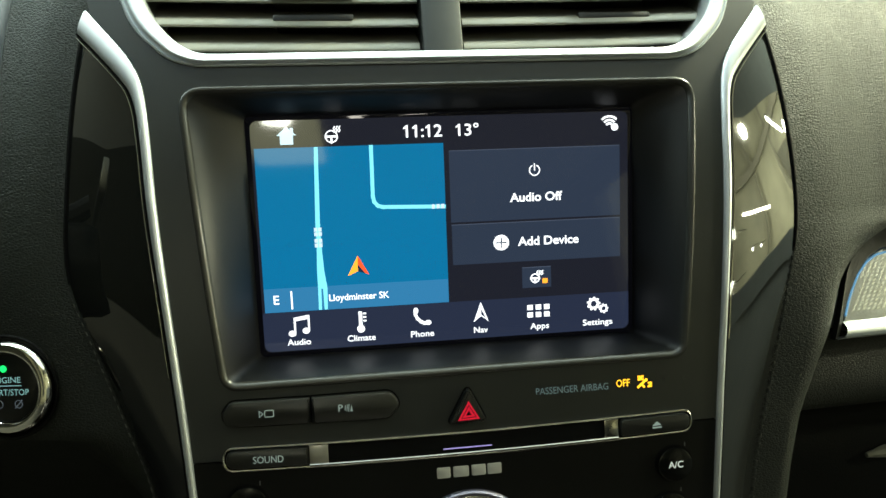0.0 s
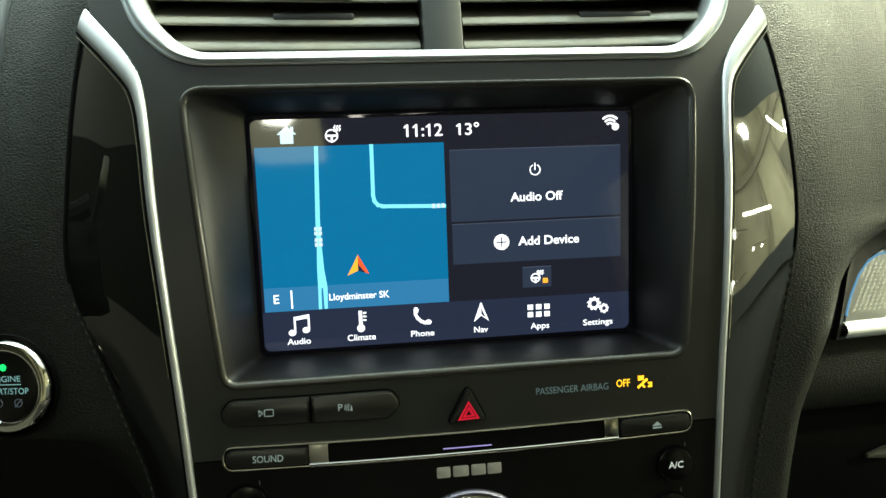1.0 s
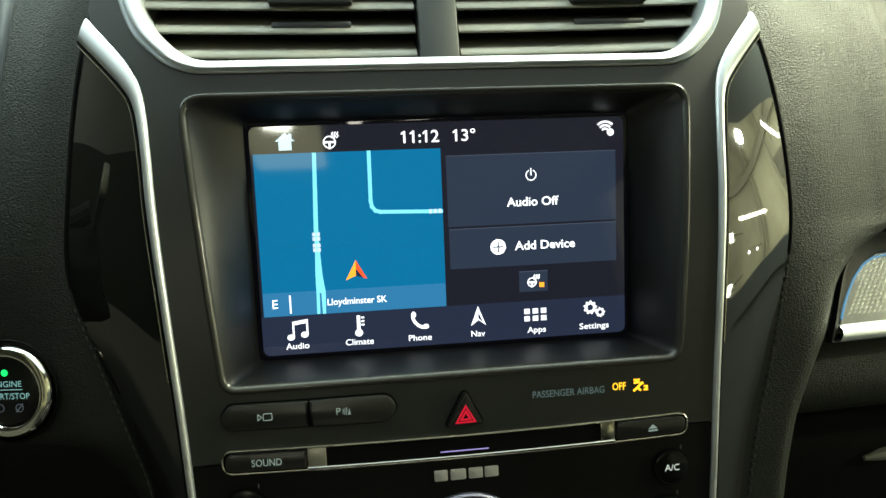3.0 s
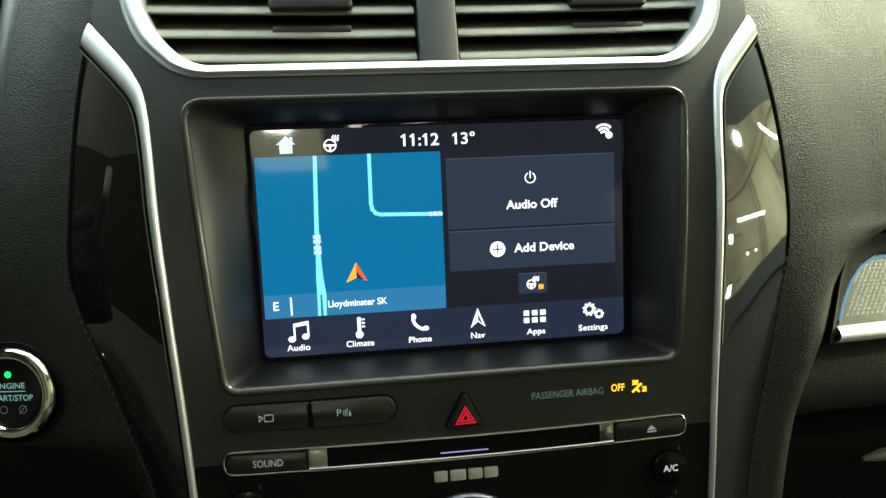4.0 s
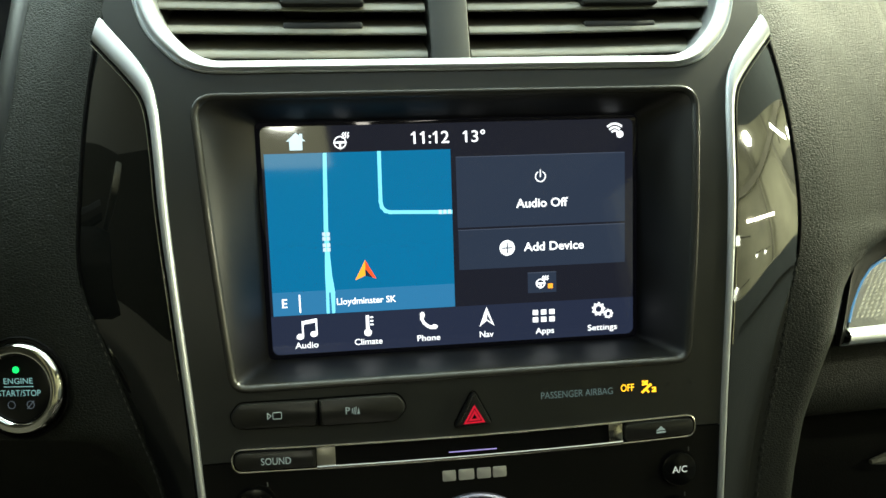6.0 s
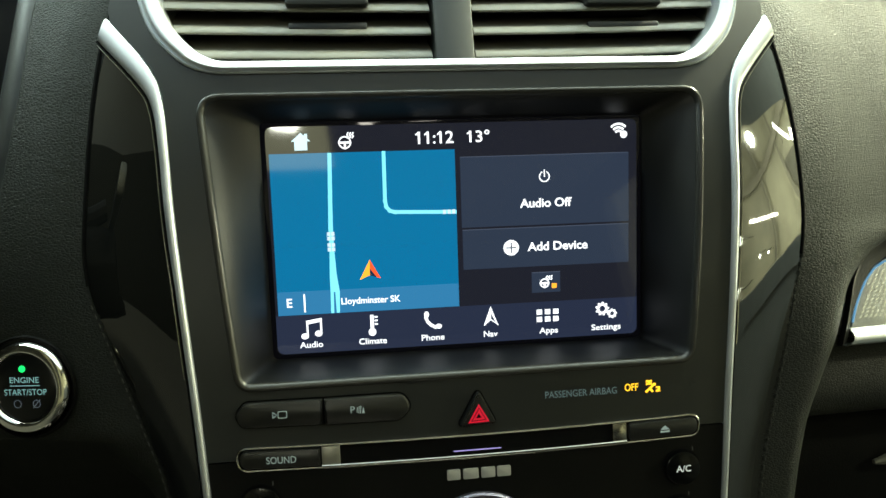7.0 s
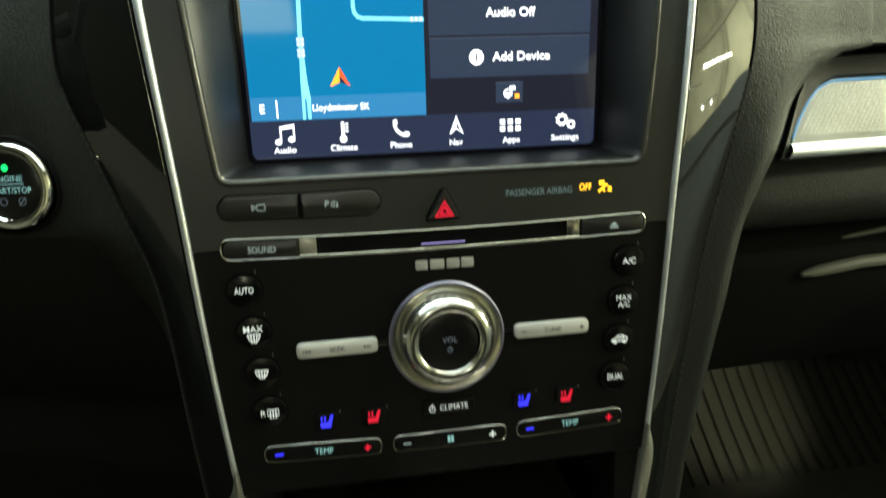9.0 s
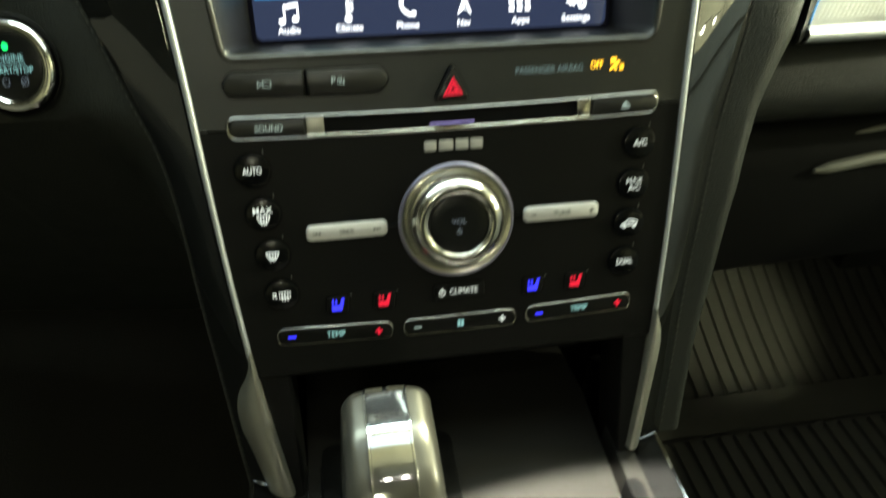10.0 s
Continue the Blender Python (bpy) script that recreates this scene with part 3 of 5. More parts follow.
bm = bmesh.new()
loft(bm, [knob_loop(0.0285, 0.001), knob_loop(0.0285, -0.0020), knob_loop(0.0278, -0.0028), knob_loop(0.0268, -0.0026), knob_loop(0.0240, 0.0)], cap_last=True)
ring = part("knob_ring", bm, RINGCHROME, stack, "chrome ring round the volume knob")
bm = bmesh.new()
loft(bm, [knob_loop(0.0268, -0.0030), knob_loop(0.0250, -0.0022), knob_loop(0.0236, -0.0014)])
part("knob_groove", bm, SATIN, stack)
bm = bmesh.new()
loft(bm, [knob_loop(0.0236, 0.0, 144), knob_loop(0.0236, -0.0028, 144), knob_loop(0.0229, -0.0042, 144), knob_loop(0.0221, -0.0050, 144, 0.0006), knob_loop(0.0208, -0.0086, 144, 0.0006), knob_loop(0.0204, -0.0092, 144),
          knob_loop(0.0196, -0.0102, 144), knob_loop(0.0178, -0.0108, 144), knob_loop(0.0158, -0.0104, 144), knob_loop(0.0146, -0.0092, 144), knob_loop(0.0142, -0.0078, 144)])
knob = part("volume_knob", bm, KNOB, stack, "knurled satin silver volume knob")
bm = bmesh.new()
loft(bm, [knob_loop(0.0143, -0.0070), knob_loop(0.0141, -0.0088), knob_loop(0.0136, -0.0091), knob_loop(0.0080, -0.0088), knob_loop(0.0030, -0.0086)], cap_last=True)
part("knob_cap", bm, BUTTON, knob, "black knob face")


def on_knob(x, z, out=0.0):
    return Vector((x, -0.0091 - out, z))


writing("legend", "VOL", 0.0, -0.1386, 0.0026, DIMTEAL, knob, on_knob, 0.0004)
glyph("legend", frame_of(ellipse(0, -0.1436, 0.0013, n=14), 0.0003) + stroke([(0, -0.1434), (0, -0.1419)], 0.0003), on_knob, 0.0004, DIMTEAL, knob)

# seek and tune bars with the dark rails that join them to the knob
for s, word in ((-1, "SEEK"), (1, "TUNE")):
    bm = bmesh.new()
    puck(bm, rrect(0.0530 * s, -0.1403, 0.0385, 0.0074, 0.0030, 8), on_face, -0.001, 0.0030, 0.0012)
    key = part("seek_button" if s < 0 else "tune_button", bm, KEYSILVER, stack, "satin silver rocker key")
    writing("legend", word, 0.0530 * s, -0.1404, 0.0024, BUTTON, key, on_face, 0.0032)
    bm = bmesh.new()
    puck(bm, box(*sorted((0.0280 * s, 0.0342 * s)), -0.1412, -0.1388), on_face, -0.001, 0.0012, 0.0003)
    part("key_rail", bm, GLOSS, stack)
    if s < 0:
        glyph("legend", [[Vector((x - 0.001, -0.1403)), Vector((x + 0.0004, -0.1411)), Vector((x + 0.0004, -0.1395))] for x in (-0.0675, -0.0659)] + [box(-0.0690, -0.0687, -0.1411, -0.1395)], on_face, 0.0032, BUTTON, key)
        glyph("legend", [[Vector((x + 0.001, -0.1403)), Vector((x - 0.0004, -0.1411)), Vector((x - 0.0004, -0.1395))] for x in (-0.0402, -0.0386)] + [box(-0.0375, -0.0372, -0.1411, -0.1395)], on_face, 0.0032, BUTTON, key)
    else:
        glyph("legend", stroke([(0.0375, -0.1403), (0.0395, -0.1403)], 0.0005), on_face, 0.0032, BUTTON, key)
        glyph("legend", stroke([(0.0672, -0.1403), (0.0692, -0.1403)], 0.0005) + stroke([(0.0682, -0.1412), (0.0682, -0.1394)], 0.0005), on_face, 0.0032, BUTTON, key)

# round climate keys in two slanting rows
ROUND = ((0.0930, -0.1086), (0.0907, -0.1291), (0.0888, -0.1493), (0.0870, -0.1696))
legends = {(-1, 0): "AUTO", (-1, 1): "MAX", (1, 0): "A/C", (1, 1): "MAX\nA/C", (1, 3): "DUAL"}


def fan_shape(x, z):
    out = frame_of(fillet([(x - 0.0034, z + 0.0018), (x - 0.002, z - 0.0016), (x + 0.002, z - 0.0016), (x + 0.0034, z + 0.0018)], 0.0006, 4), 0.0005)
    for k in (-1, 0, 1):
        out += stroke([(x + k * 0.0010, z - 0.0024), (x + k * 0.0014, z + 0.0012)], 0.0005)
    return out


for s in (-1, 1):
    for i, (x, z) in enumerate(ROUND):
        x *= s
        key = face_button("climate_button", ellipse(x, z, 0.0082, 0.0078, 36), 0.0022, edge=0.0010, material=KEYBLACK, label="round black climate key")
        word = legends.get((s, i))
        dz = 0.0018 if (s, i) == (-1, 1) else 0.0
        if word and "\n" in word:
            for k, w in enumerate(word.split("\n")):
                writing("legend", w, x, z + 0.0017 - 0.0036 * k, 0.0027, WHITEINK, key, on_face, 0.0024)
        elif word:
            writing("legend", word, x, z + dz, 0.0029, WHITEINK, key, on_face, 0.0024, width=0.0086 if len(word) > 3 else None, bold=0.01)
        if s < 0 and i == 1:
            glyph("legend", fan_shape(x, z - 0.0022), on_face, 0.0024, WHITEINK, key)
        if s < 0 and i == 2:
            glyph("legend", fan_shape(x, z), on_face, 0.0024, WHITEINK, key)
        if s < 0 and i == 3:
            writing("legend", "R", x - 0.0030, z, 0.0030, WHITEINK, key, on_face, 0.0024)
            glyph("legend", frame_of(box(x - 0.0012, x + 0.0042, z - 0.0016, z + 0.0018), 0.0005) + [q for k in (0, 1, 2) for q in stroke([(x + 0.0002 + k * 0.0013, z - 0.0026), (x + 0.0002 + k * 0.0013, z + 0.001)], 0.0005)], on_face, 0.0024, WHITEINK, key)
        if s > 0 and i == 2:
            glyph("legend", frame_of(fillet([(x - 0.0044, z - 0.0012), (x + 0.0040, z - 0.0012), (x + 0.0044, z + 0.0008), (x + 0.0018, z + 0.0022), (x - 0.001, z + 0.0022), (x - 0.0026, z + 0.0004), (x - 0.0044, z)], 0.0004, 3), 0.0006)
                  + [ellipse(x - 0.0024, z - 0.0014, 0.0009, n=10), ellipse(x + 0.0026, z - 0.0014, 0.0009, n=10)] + stroke([(x - 0.0008, z + 0.0004), (x + 0.0022, z + 0.0004), (x + 0.0022, z + 0.0012)], 0.0005), on_face, 0.0024, WHITEINK, key)
        glyph("unlit_lamp", [box(x + 0.0052, x + 0.0057, z + 0.0074, z + 0.0092)], on_face, 0.0002, DIMINK, key)

# seat heater and cooler keys


def seat_shape(x, z):
    return [fillet([(x - 0.0028, z - 0.0030), (x + 0.0020, z - 0.0030), (x + 0.0036, z + 0.0034), (x + 0.0022, z + 0.0034), (x + 0.0010, z - 0.0002), (x - 0.0030, z - 0.0004)], 0.0004, 3),
            box(x - 0.0026, x - 0.0018, z + 0.0004, z + 0.0028), box(x - 0.0010, x - 0.0002, z + 0.0004, z + 0.0028)]


for x, ink, word in ((-0.0610, BLUEINK, "blue"), (-0.0380, REDINK, "red"), (0.0383, BLUEINK, "blue"), (0.0609, REDINK, "red")):
    key = face_button("seat_button", fillet([(x - 0.0055, -0.1822), (x + 0.0050, -0.1822), (x + 0.0058, -0.1734), (x - 0.0050, -0.1734)], 0.002, 5), 0.0012, edge=0.0006, label="small black seat climate key", material=LOWER)
    glyph("legend", seat_shape(x, -0.1778), on_face, 0.0014, ink, key, word + " backlit seat sign")
    glyph("unlit_lamp", [ellipse(x + 0.0068, -0.1736, 0.0005, n=8)], on_face, 0.0002, DIMINK, key)

# climate power key
key = face_button("climate_power_button", rrect(0, -0.1770, 0.0260, 0.0080, 0.002, 5), 0.0012, edge=0.0006, material=LOWER, label="wide black climate power key")
writing("legend", "CLIMATE", 0.0022, -0.1770, 0.0030, WHITEINK, key, on_face, 0.0014, width=0.0142)
glyph("legend", frame_of(ellipse(-0.0088, -0.1772, 0.0017, n=16), 0.0004) + stroke([(-0.0088, -0.1770), (-0.0088, -0.1750)], 0.0005), on_face, 0.0014, WHITEINK, key)

# three rocker keys in chrome frames at the foot of the stack
for cx, w, lean, cz in ((-0.0632, 0.0576, -0.035, -0.1932), (0.0, 0.0590, 0.0, -0.1944), (0.0630, 0.0576, 0.035, -0.1932)):
    ol = rrect(cx, cz, w, 0.0094, 0.0045, 8, lean)
    bm = bmesh.new()
    loft(bm, [[on_face(*p, o) for p in inset(ol, d)] for d, o in ((0.0, -0.001), (0.0, 0.0004), (0.00025, 0.0008), (0.00045, 0.0009), (0.00068, 0.0008), (0.00088, 0.0004), (0.00088, -0.001))])
    trim = part("key_frame", bm, FRAMECHROME, stack, "narrow chrome frame of a rocker key")
    bm = bmesh.new()
    puck(bm, inset(ol, 0.0009), on_face, -0.001, 0.0008, 0.0005)
    key = part("rocker_button", bm, LOWER, stack, "black rocker key in a chrome frame")
    z = cz - 0.0001
    if cx:
        glyph("legend", stroke([(cx - 0.0230, z + lean * -0.023), (cx - 0.0200, z + lean * -0.02)], 0.0010), on_face, 0.0012, BLUEINK, key, "blue minus sign")
        glyph("legend", stroke([(cx + 0.0200, z + lean * 0.02), (cx + 0.0226, z + lean * 0.0226)], 0.0009) + stroke([(cx + 0.0213, z + lean * 0.021 - 0.0014), (cx + 0.0213, z + lean * 0.021 + 0.0014)], 0.0009), on_face, 0.0012, REDINK, key, "red plus sign")
        writing("legend", "TEMP", cx, z, 0.0030, CYANINK, key, on_face, 0.0012, width=0.0090, slope=lean)
    else:
        glyph("legend", stroke([(cx - 0.0236, z), (cx - 0.0206, z)], 0.0008), on_face, 0.0012, GREYINK, key)
        glyph("legend", stroke([(cx + 0.0204, z), (cx + 0.0232, z)], 0.0008) + stroke([(cx + 0.0218, z - 0.0014), (cx + 0.0218, z + 0.0014)], 0.0008), on_face, 0.0012, WHITEINK, key)
        glyph("legend", [ellipse(cx + dx, z + dz, 0.0008, n=8) for dx, dz in ((-0.0009, 0.0009), (0.0009, 0.0009), (-0.0009, -0.0009), (0.0009, -0.0009))], on_face, 0.0012, CYANINK, key, "fan sign")

# ---- the display ----
screen = thing("touchscreen", on_screen(0, -0.0545, -0.002), "lit display with blue road map and dark menu panels", "touchscreen")
bm = bmesh.new()
puck(bm, rrect(0, 0, 0.1785, 0.1090, 0.003, 6), on_screen, -0.004, 0.0, 0.0004)
part("display_glass", bm, GLASS, screen, "glossy dark cover glass")


def ui(name, shapes, layer, material, label="", parent=None):
    bm = bmesh.new()
    k = 0.001
    for s in shapes:
        flat(bm, [Vector((p[0] * k, p[1] * k)) for p in s], on_screen, 0.00005, 0.00012 + 0.00012 * layer)
    return part(name, bm, material, parent or screen, label)


def label_text(name, text, u, v, high, layer=3, material=None, width=None, bold=0.012, parent=None, flags=False):
    return writing(name, text, u * 0.001, v * 0.001, high * 0.001, material or UI_WHITE, parent or screen, on_screen, 0.00014 + 0.00012 * layer, width * 0.001 if width else None, bold=bold, flags=flags)


def bar(x0, x1, z0, z1, r):
    """A bar whose far corners (towards z1) are rounded."""
    s = 1 if z1 > z0 else -1
    pts = [(x0, z0), (x1, z0)]
    for cx, a in ((x1 - r, 0), (x0 + r, 90)):
        pts += [(cx + r * math.cos(radians(a + 18 * i)), z1 - s * r + s * r * math.sin(radians(a + 18 * i))) for i in range(6)]
    return pts if s > 0 else pts[::-1]


ui("screen_ground", [box(-87, 87, -34.1, 40.2)], -0.5, UI_STATUS, "dimly glowing black ground")
ui("status_bar", [bar(-87, 87, 40.2, 52.3, 3.2)], 0, UI_STATUS, "black status bar")
ui("map_view", [box(-85.8, -1.2, -34.0, 40.2)], 1, UI_MAP, "plain blue map field")
ui("map_band", [box(-85.7, -1.3, -33.9, -23.0)], 2, UI_BAND, "paler blue band along the map")
ui("menu_bar", [bar(-87, 87, -34.1, -52.3, 3.2)], 0, UI_BAR, "dark navy menu bar")
ui("audio_panel", [box(1.2, 83.0, 3.4, 36.6)], 1, UI_PANEL, "dark navy panel")
ui("phone_panel", [box(1.4, 82.9, -16.6, 2.4)], 1, UI_PANEL, "dark navy panel")
ui("panel_line", [box(1.2, 83.0, 2.5, 3.3)], 1, UI_STATUS)
for z in (36.6, 2.4):
    ui("panel_edge", [box(1.3, 82.9, z - 0.35, z)], 2, UI_EDGE, "faint pale upper edge of a panel")
ui("panel_edge", [box(34.4, 48.4, -19.85, -19.5)], 2, UI_EDGE)
ui("wheel_panel", [box(34.4, 48.4, -29.5, -19.5)], 1, UI_PANEL, "small dark navy tile")
# roads
ui("road", [[(-59.6, 40.1), (-57.9, 40.1), (-58.9, 6.0), (-60.9, 6.0)], [(-60.9, 6.0), (-58.9, 6.0), (-58.8, -4.0), (-60.9, -4.0)]], 3, UI_ROAD, "pale road line")
ui("road", [[(-60.9, -4.0), (-58.8, -4.0), (-58.2, -16.0), (-61.4, -16.0)], [(-61.4, -16.0), (-58.2, -16.0), (-57.2, -24), (-61.4, -24)], [(-61.4, -24), (-60.0, -24), (-60.2, -33.8), (-61.6, -33.8)], [(-59.2, -24), (-57.2, -24), (-57.6, -33.8), (-59.0, -33.8)]], 4, UI_ROAD, "pale road fork")
ui("road", stroke([(-34.2, 39.4), (-34.4, 17.2), (-33.9, 14.6), (-32.4, 12.8), (-30.2, 12.1), (-2.0, 11.1)], 1.7), 3, UI_ROAD, "pale bent road line")
ui("road_label", [box(-61.7 + dx, -60.2 + dx, z + dz, z + dz + 1.7) for z in (-4.9, 0.2) for dx in (0.0, 1.9) for dz in (0.0, 2.1)], 6, UI_MARK, "unreadable white road mark")
ui("road_label", [box(-7.6 + k * 2.2, -6.2 + k * 2.2, 10.3, 12.3) for k in range(3)], 6, UI_MARK, "unreadable white road mark")
arrow = ui("position_arrow", [[(-42.7, -9.6), (-47.7, -18.9), (-42.9, -16.9)]], 5, UI_ORANGE, "orange and red position arrow")
ui("arrow_half", [[(-42.7, -9.6), (-42.9, -16.9), (-37.9, -18.6)]], 5, UI_RED, "", arrow)
ui("arrow_notch", [[(-42.9, -13.6), (-42.9, -17.0), (-39.6, -18.0)]], 6, UI_INK, "dark fold of the arrow", arrow)
label_text("heading_letter", "E", -80.4, -28.4, 4.0)
ui("band_line", [box(-73.9, -73.2, -32.8, -24.4)], 4, UI_WHITE)
label_text("place_name", "Lloydminster SK", -42.9, -28.7, 3.0, 4, width=27.5)
# status signs
ui("home_icon", [[(-75.6, 45.6), (-67.0, 45.6), (-71.2, 49.4)], box(-74.2, -68.5, 41.6, 45.7), box(-69.6, -68.3, 46.4, 48.9)], 3, UI_HOME, "pale blue home sign")


def wheel_icon(name, u, v, r, layer, parent=None):
    s = frame_of([(p * 1) for p in ellipse(u, v, r, n=18)], 0.55) + stroke([(u - r + 0.4, v), (u + r - 0.4, v)], 0.9) + stroke([(u, v - r + 0.3), (u, v)], 0.9)
    for k in range(3):
        x = u + r * 0.4 + k * 1.15
        s += stroke([(x, v + r * 0.7), (x + 0.5, v + r * 0.95), (x, v + r * 1.2), (x + 0.5, v + r * 1.5)], 0.5)
    return ui(name, s, layer, UI_WHITE, "white heated steering wheel sign")


wheel_icon("heated_wheel_icon", -51.6, 44.6, 2.9, 3)
label_text("clock_digits", "11:12", -10.4, 45.5, 5.4, width=17.6, bold=0.01, flags=True)
label_text("temperature_digits", "13°", 10.1, 45.5, 5.2, width=10.6, bold=0.01, flags=True)


def arc(u, v, r, a0, a1, w, n=8):
    return stroke([(u + r * math.cos(radians(a0 + (a1 - a0) * i / n)), v + r * math.sin(radians(a0 + (a1 - a0) * i / n))) for i in range(n + 1)], w)


ui("wireless_icon", arc(78.0, 45.0, 5.0, 50, 130, 0.9) + arc(78.0, 45.0, 3.3, 50, 130, 0.9) + arc(78.0, 45.0, 1.7, 50, 130, 0.9) + [ellipse(80.6, 45.0, 1.7, n=14)], 3, UI_WHITE, "white wireless sign")
ui("power_icon", arc(41.4, 26.2, 2.4, 120, 420, 0.45, 16) + stroke([(41.4, 26.2), (41.4, 29.2)], 0.45), 3, UI_WHITE, "white power sign")
label_text("audio_words", "Audio Off", 41.9, 13.6, 4.0, width=25.2, bold=0.02)
plus = ui("plus_icon", [ellipse(24.6, -7.1, 3.7, n=24)], 3, UI_WHITE, "white disc with plus")
ui("plus_mark", stroke([(22.4, -7.1), (26.8, -7.1)], 0.6) + stroke([(24.6, -9.3), (24.6, -4.9)], 0.6), 4, UI_INK, "", plus)
label_text("device_words", "Add Device", 47.4, -7.2, 4.0, width=29.6, bold=0.02)
wheel_icon("wheel_icon", 40.6, -25.0, 2.3, 3)
ui("orange_mark", [box(44.2, 46.6, -27.6, -25.3)], 3, UI_ORANGE, "small orange square")
# menu signs
ui("music_icon", [ellipse(-74.2, -44.2, 1.7, 1.4, 14), ellipse(-67.9, -43.2, 1.7, 1.4, 14), box(-73.3, -72.5, -44.2, -37.2), box(-67.0, -66.2, -43.2, -36.0), [(-73.3, -38.6), (-66.2, -37.6), (-66.2, -35.9), (-73.3, -36.9)]], 3, UI_WHITE, "white music sign")
ui("climate_icon", [ellipse(-42.9, -44.0, 1.8, n=16), box(-43.7, -42.1, -44.0, -35.8)] + [box(-41.7, -40.2, z, z + 0.7) for z in (-37.2, -38.9, -40.6)], 3, UI_WHITE, "white thermometer sign")
ui("phone_icon", stroke([(-17.4, -37.4), (-17.3, -39.0), (-16.4, -40.9), (-14.9, -42.4), (-13.2, -43.3), (-11.6, -43.4)], 1.4) + [ellipse(-17.0, -37.2, 1.15, 1.5, 14), ellipse(-11.4, -43.1, 1.5, 1.15, 14)], 3, UI_WHITE, "white telephone sign")
ui("nav_icon", [[(13.9, -35.0), (10.3, -44.4), (13.9, -41.6)], [(13.9, -35.0), (13.9, -41.6), (17.5, -44.4)]], 3, UI_WHITE, "white arrow sign")
ui("nav_icon_hollow", [[(13.9, -38.0), (13.9, -41.0), (16.2, -42.9)]], 4, UI_BAR)
for i in range(3):
    for z in (-43.9, -40.3):
        ui("app_square", [box(36.5 + 4.1 * i, 39.1 + 4.1 * i, z, z + 2.4)], 3, UI_WHITE, "small white square")


def cog(u, v, r, teeth):
    out = []
    for i in range(teeth * 4):
        a = 2 * math.pi * i / (teeth * 4)
        q = r if i % 4 in (0, 1) else r * 0.78
        out.append(Vector((u + q * math.cos(a), v + q * math.sin(a))))
    return out


def cog_ring(u, v, r, teeth):
    o = cog(u, v, r, teeth)
    i = [Vector((u, v)) + (p - Vector((u, v))).normalized() * r * 0.45 for p in o]
    n = len(o)
    return [[o[k], o[(k + 1) % n], i[(k + 1) % n], i[k]] for k in range(n)]


ui("settings_icon", cog_ring(69.4, -39.2, 3.4, 9) + cog_ring(74.4, -41.8, 2.4, 8), 3, UI_WHITE, "two white cog wheels")
for u, word, w in ((-71.4, "Audio", 10.6), (-42.8, "Climate", 13.0), (-14.3, "Phone", 10.9), (13.6, "Nav", 6.7), (42.3, "Apps", 9.2), (71.2, "Settings", 14.8)):
    label_text("menu_word", word, u, -48.4, 2.8, width=w, bold=0.008)

# ---- silver strips, gloss panels, leather pads ----
dash = thing("dashboard", (0, 0.06, -0.30), "black leather dashboard with silver strips and piano black panels", "dashboard")


def at_height(line, z):
    """The x of a line of (z, x) points that falls in z."""
    for (z0, x0), (z1, x1) in zip(line, line[1:]):
        if z0 >= z >= z1:
            return x0 + (x1 - x0) * (z0 - z) / max(z0 - z1, 1e-9)
    return line[-1][1]


def gloss_at(f, z):
    """Depth of the gloss panel from the strip (f 0) to the leather (f 1)."""
    return rest(z) + 0.020 * f - 0.0012 * math.sin(math.pi * f)


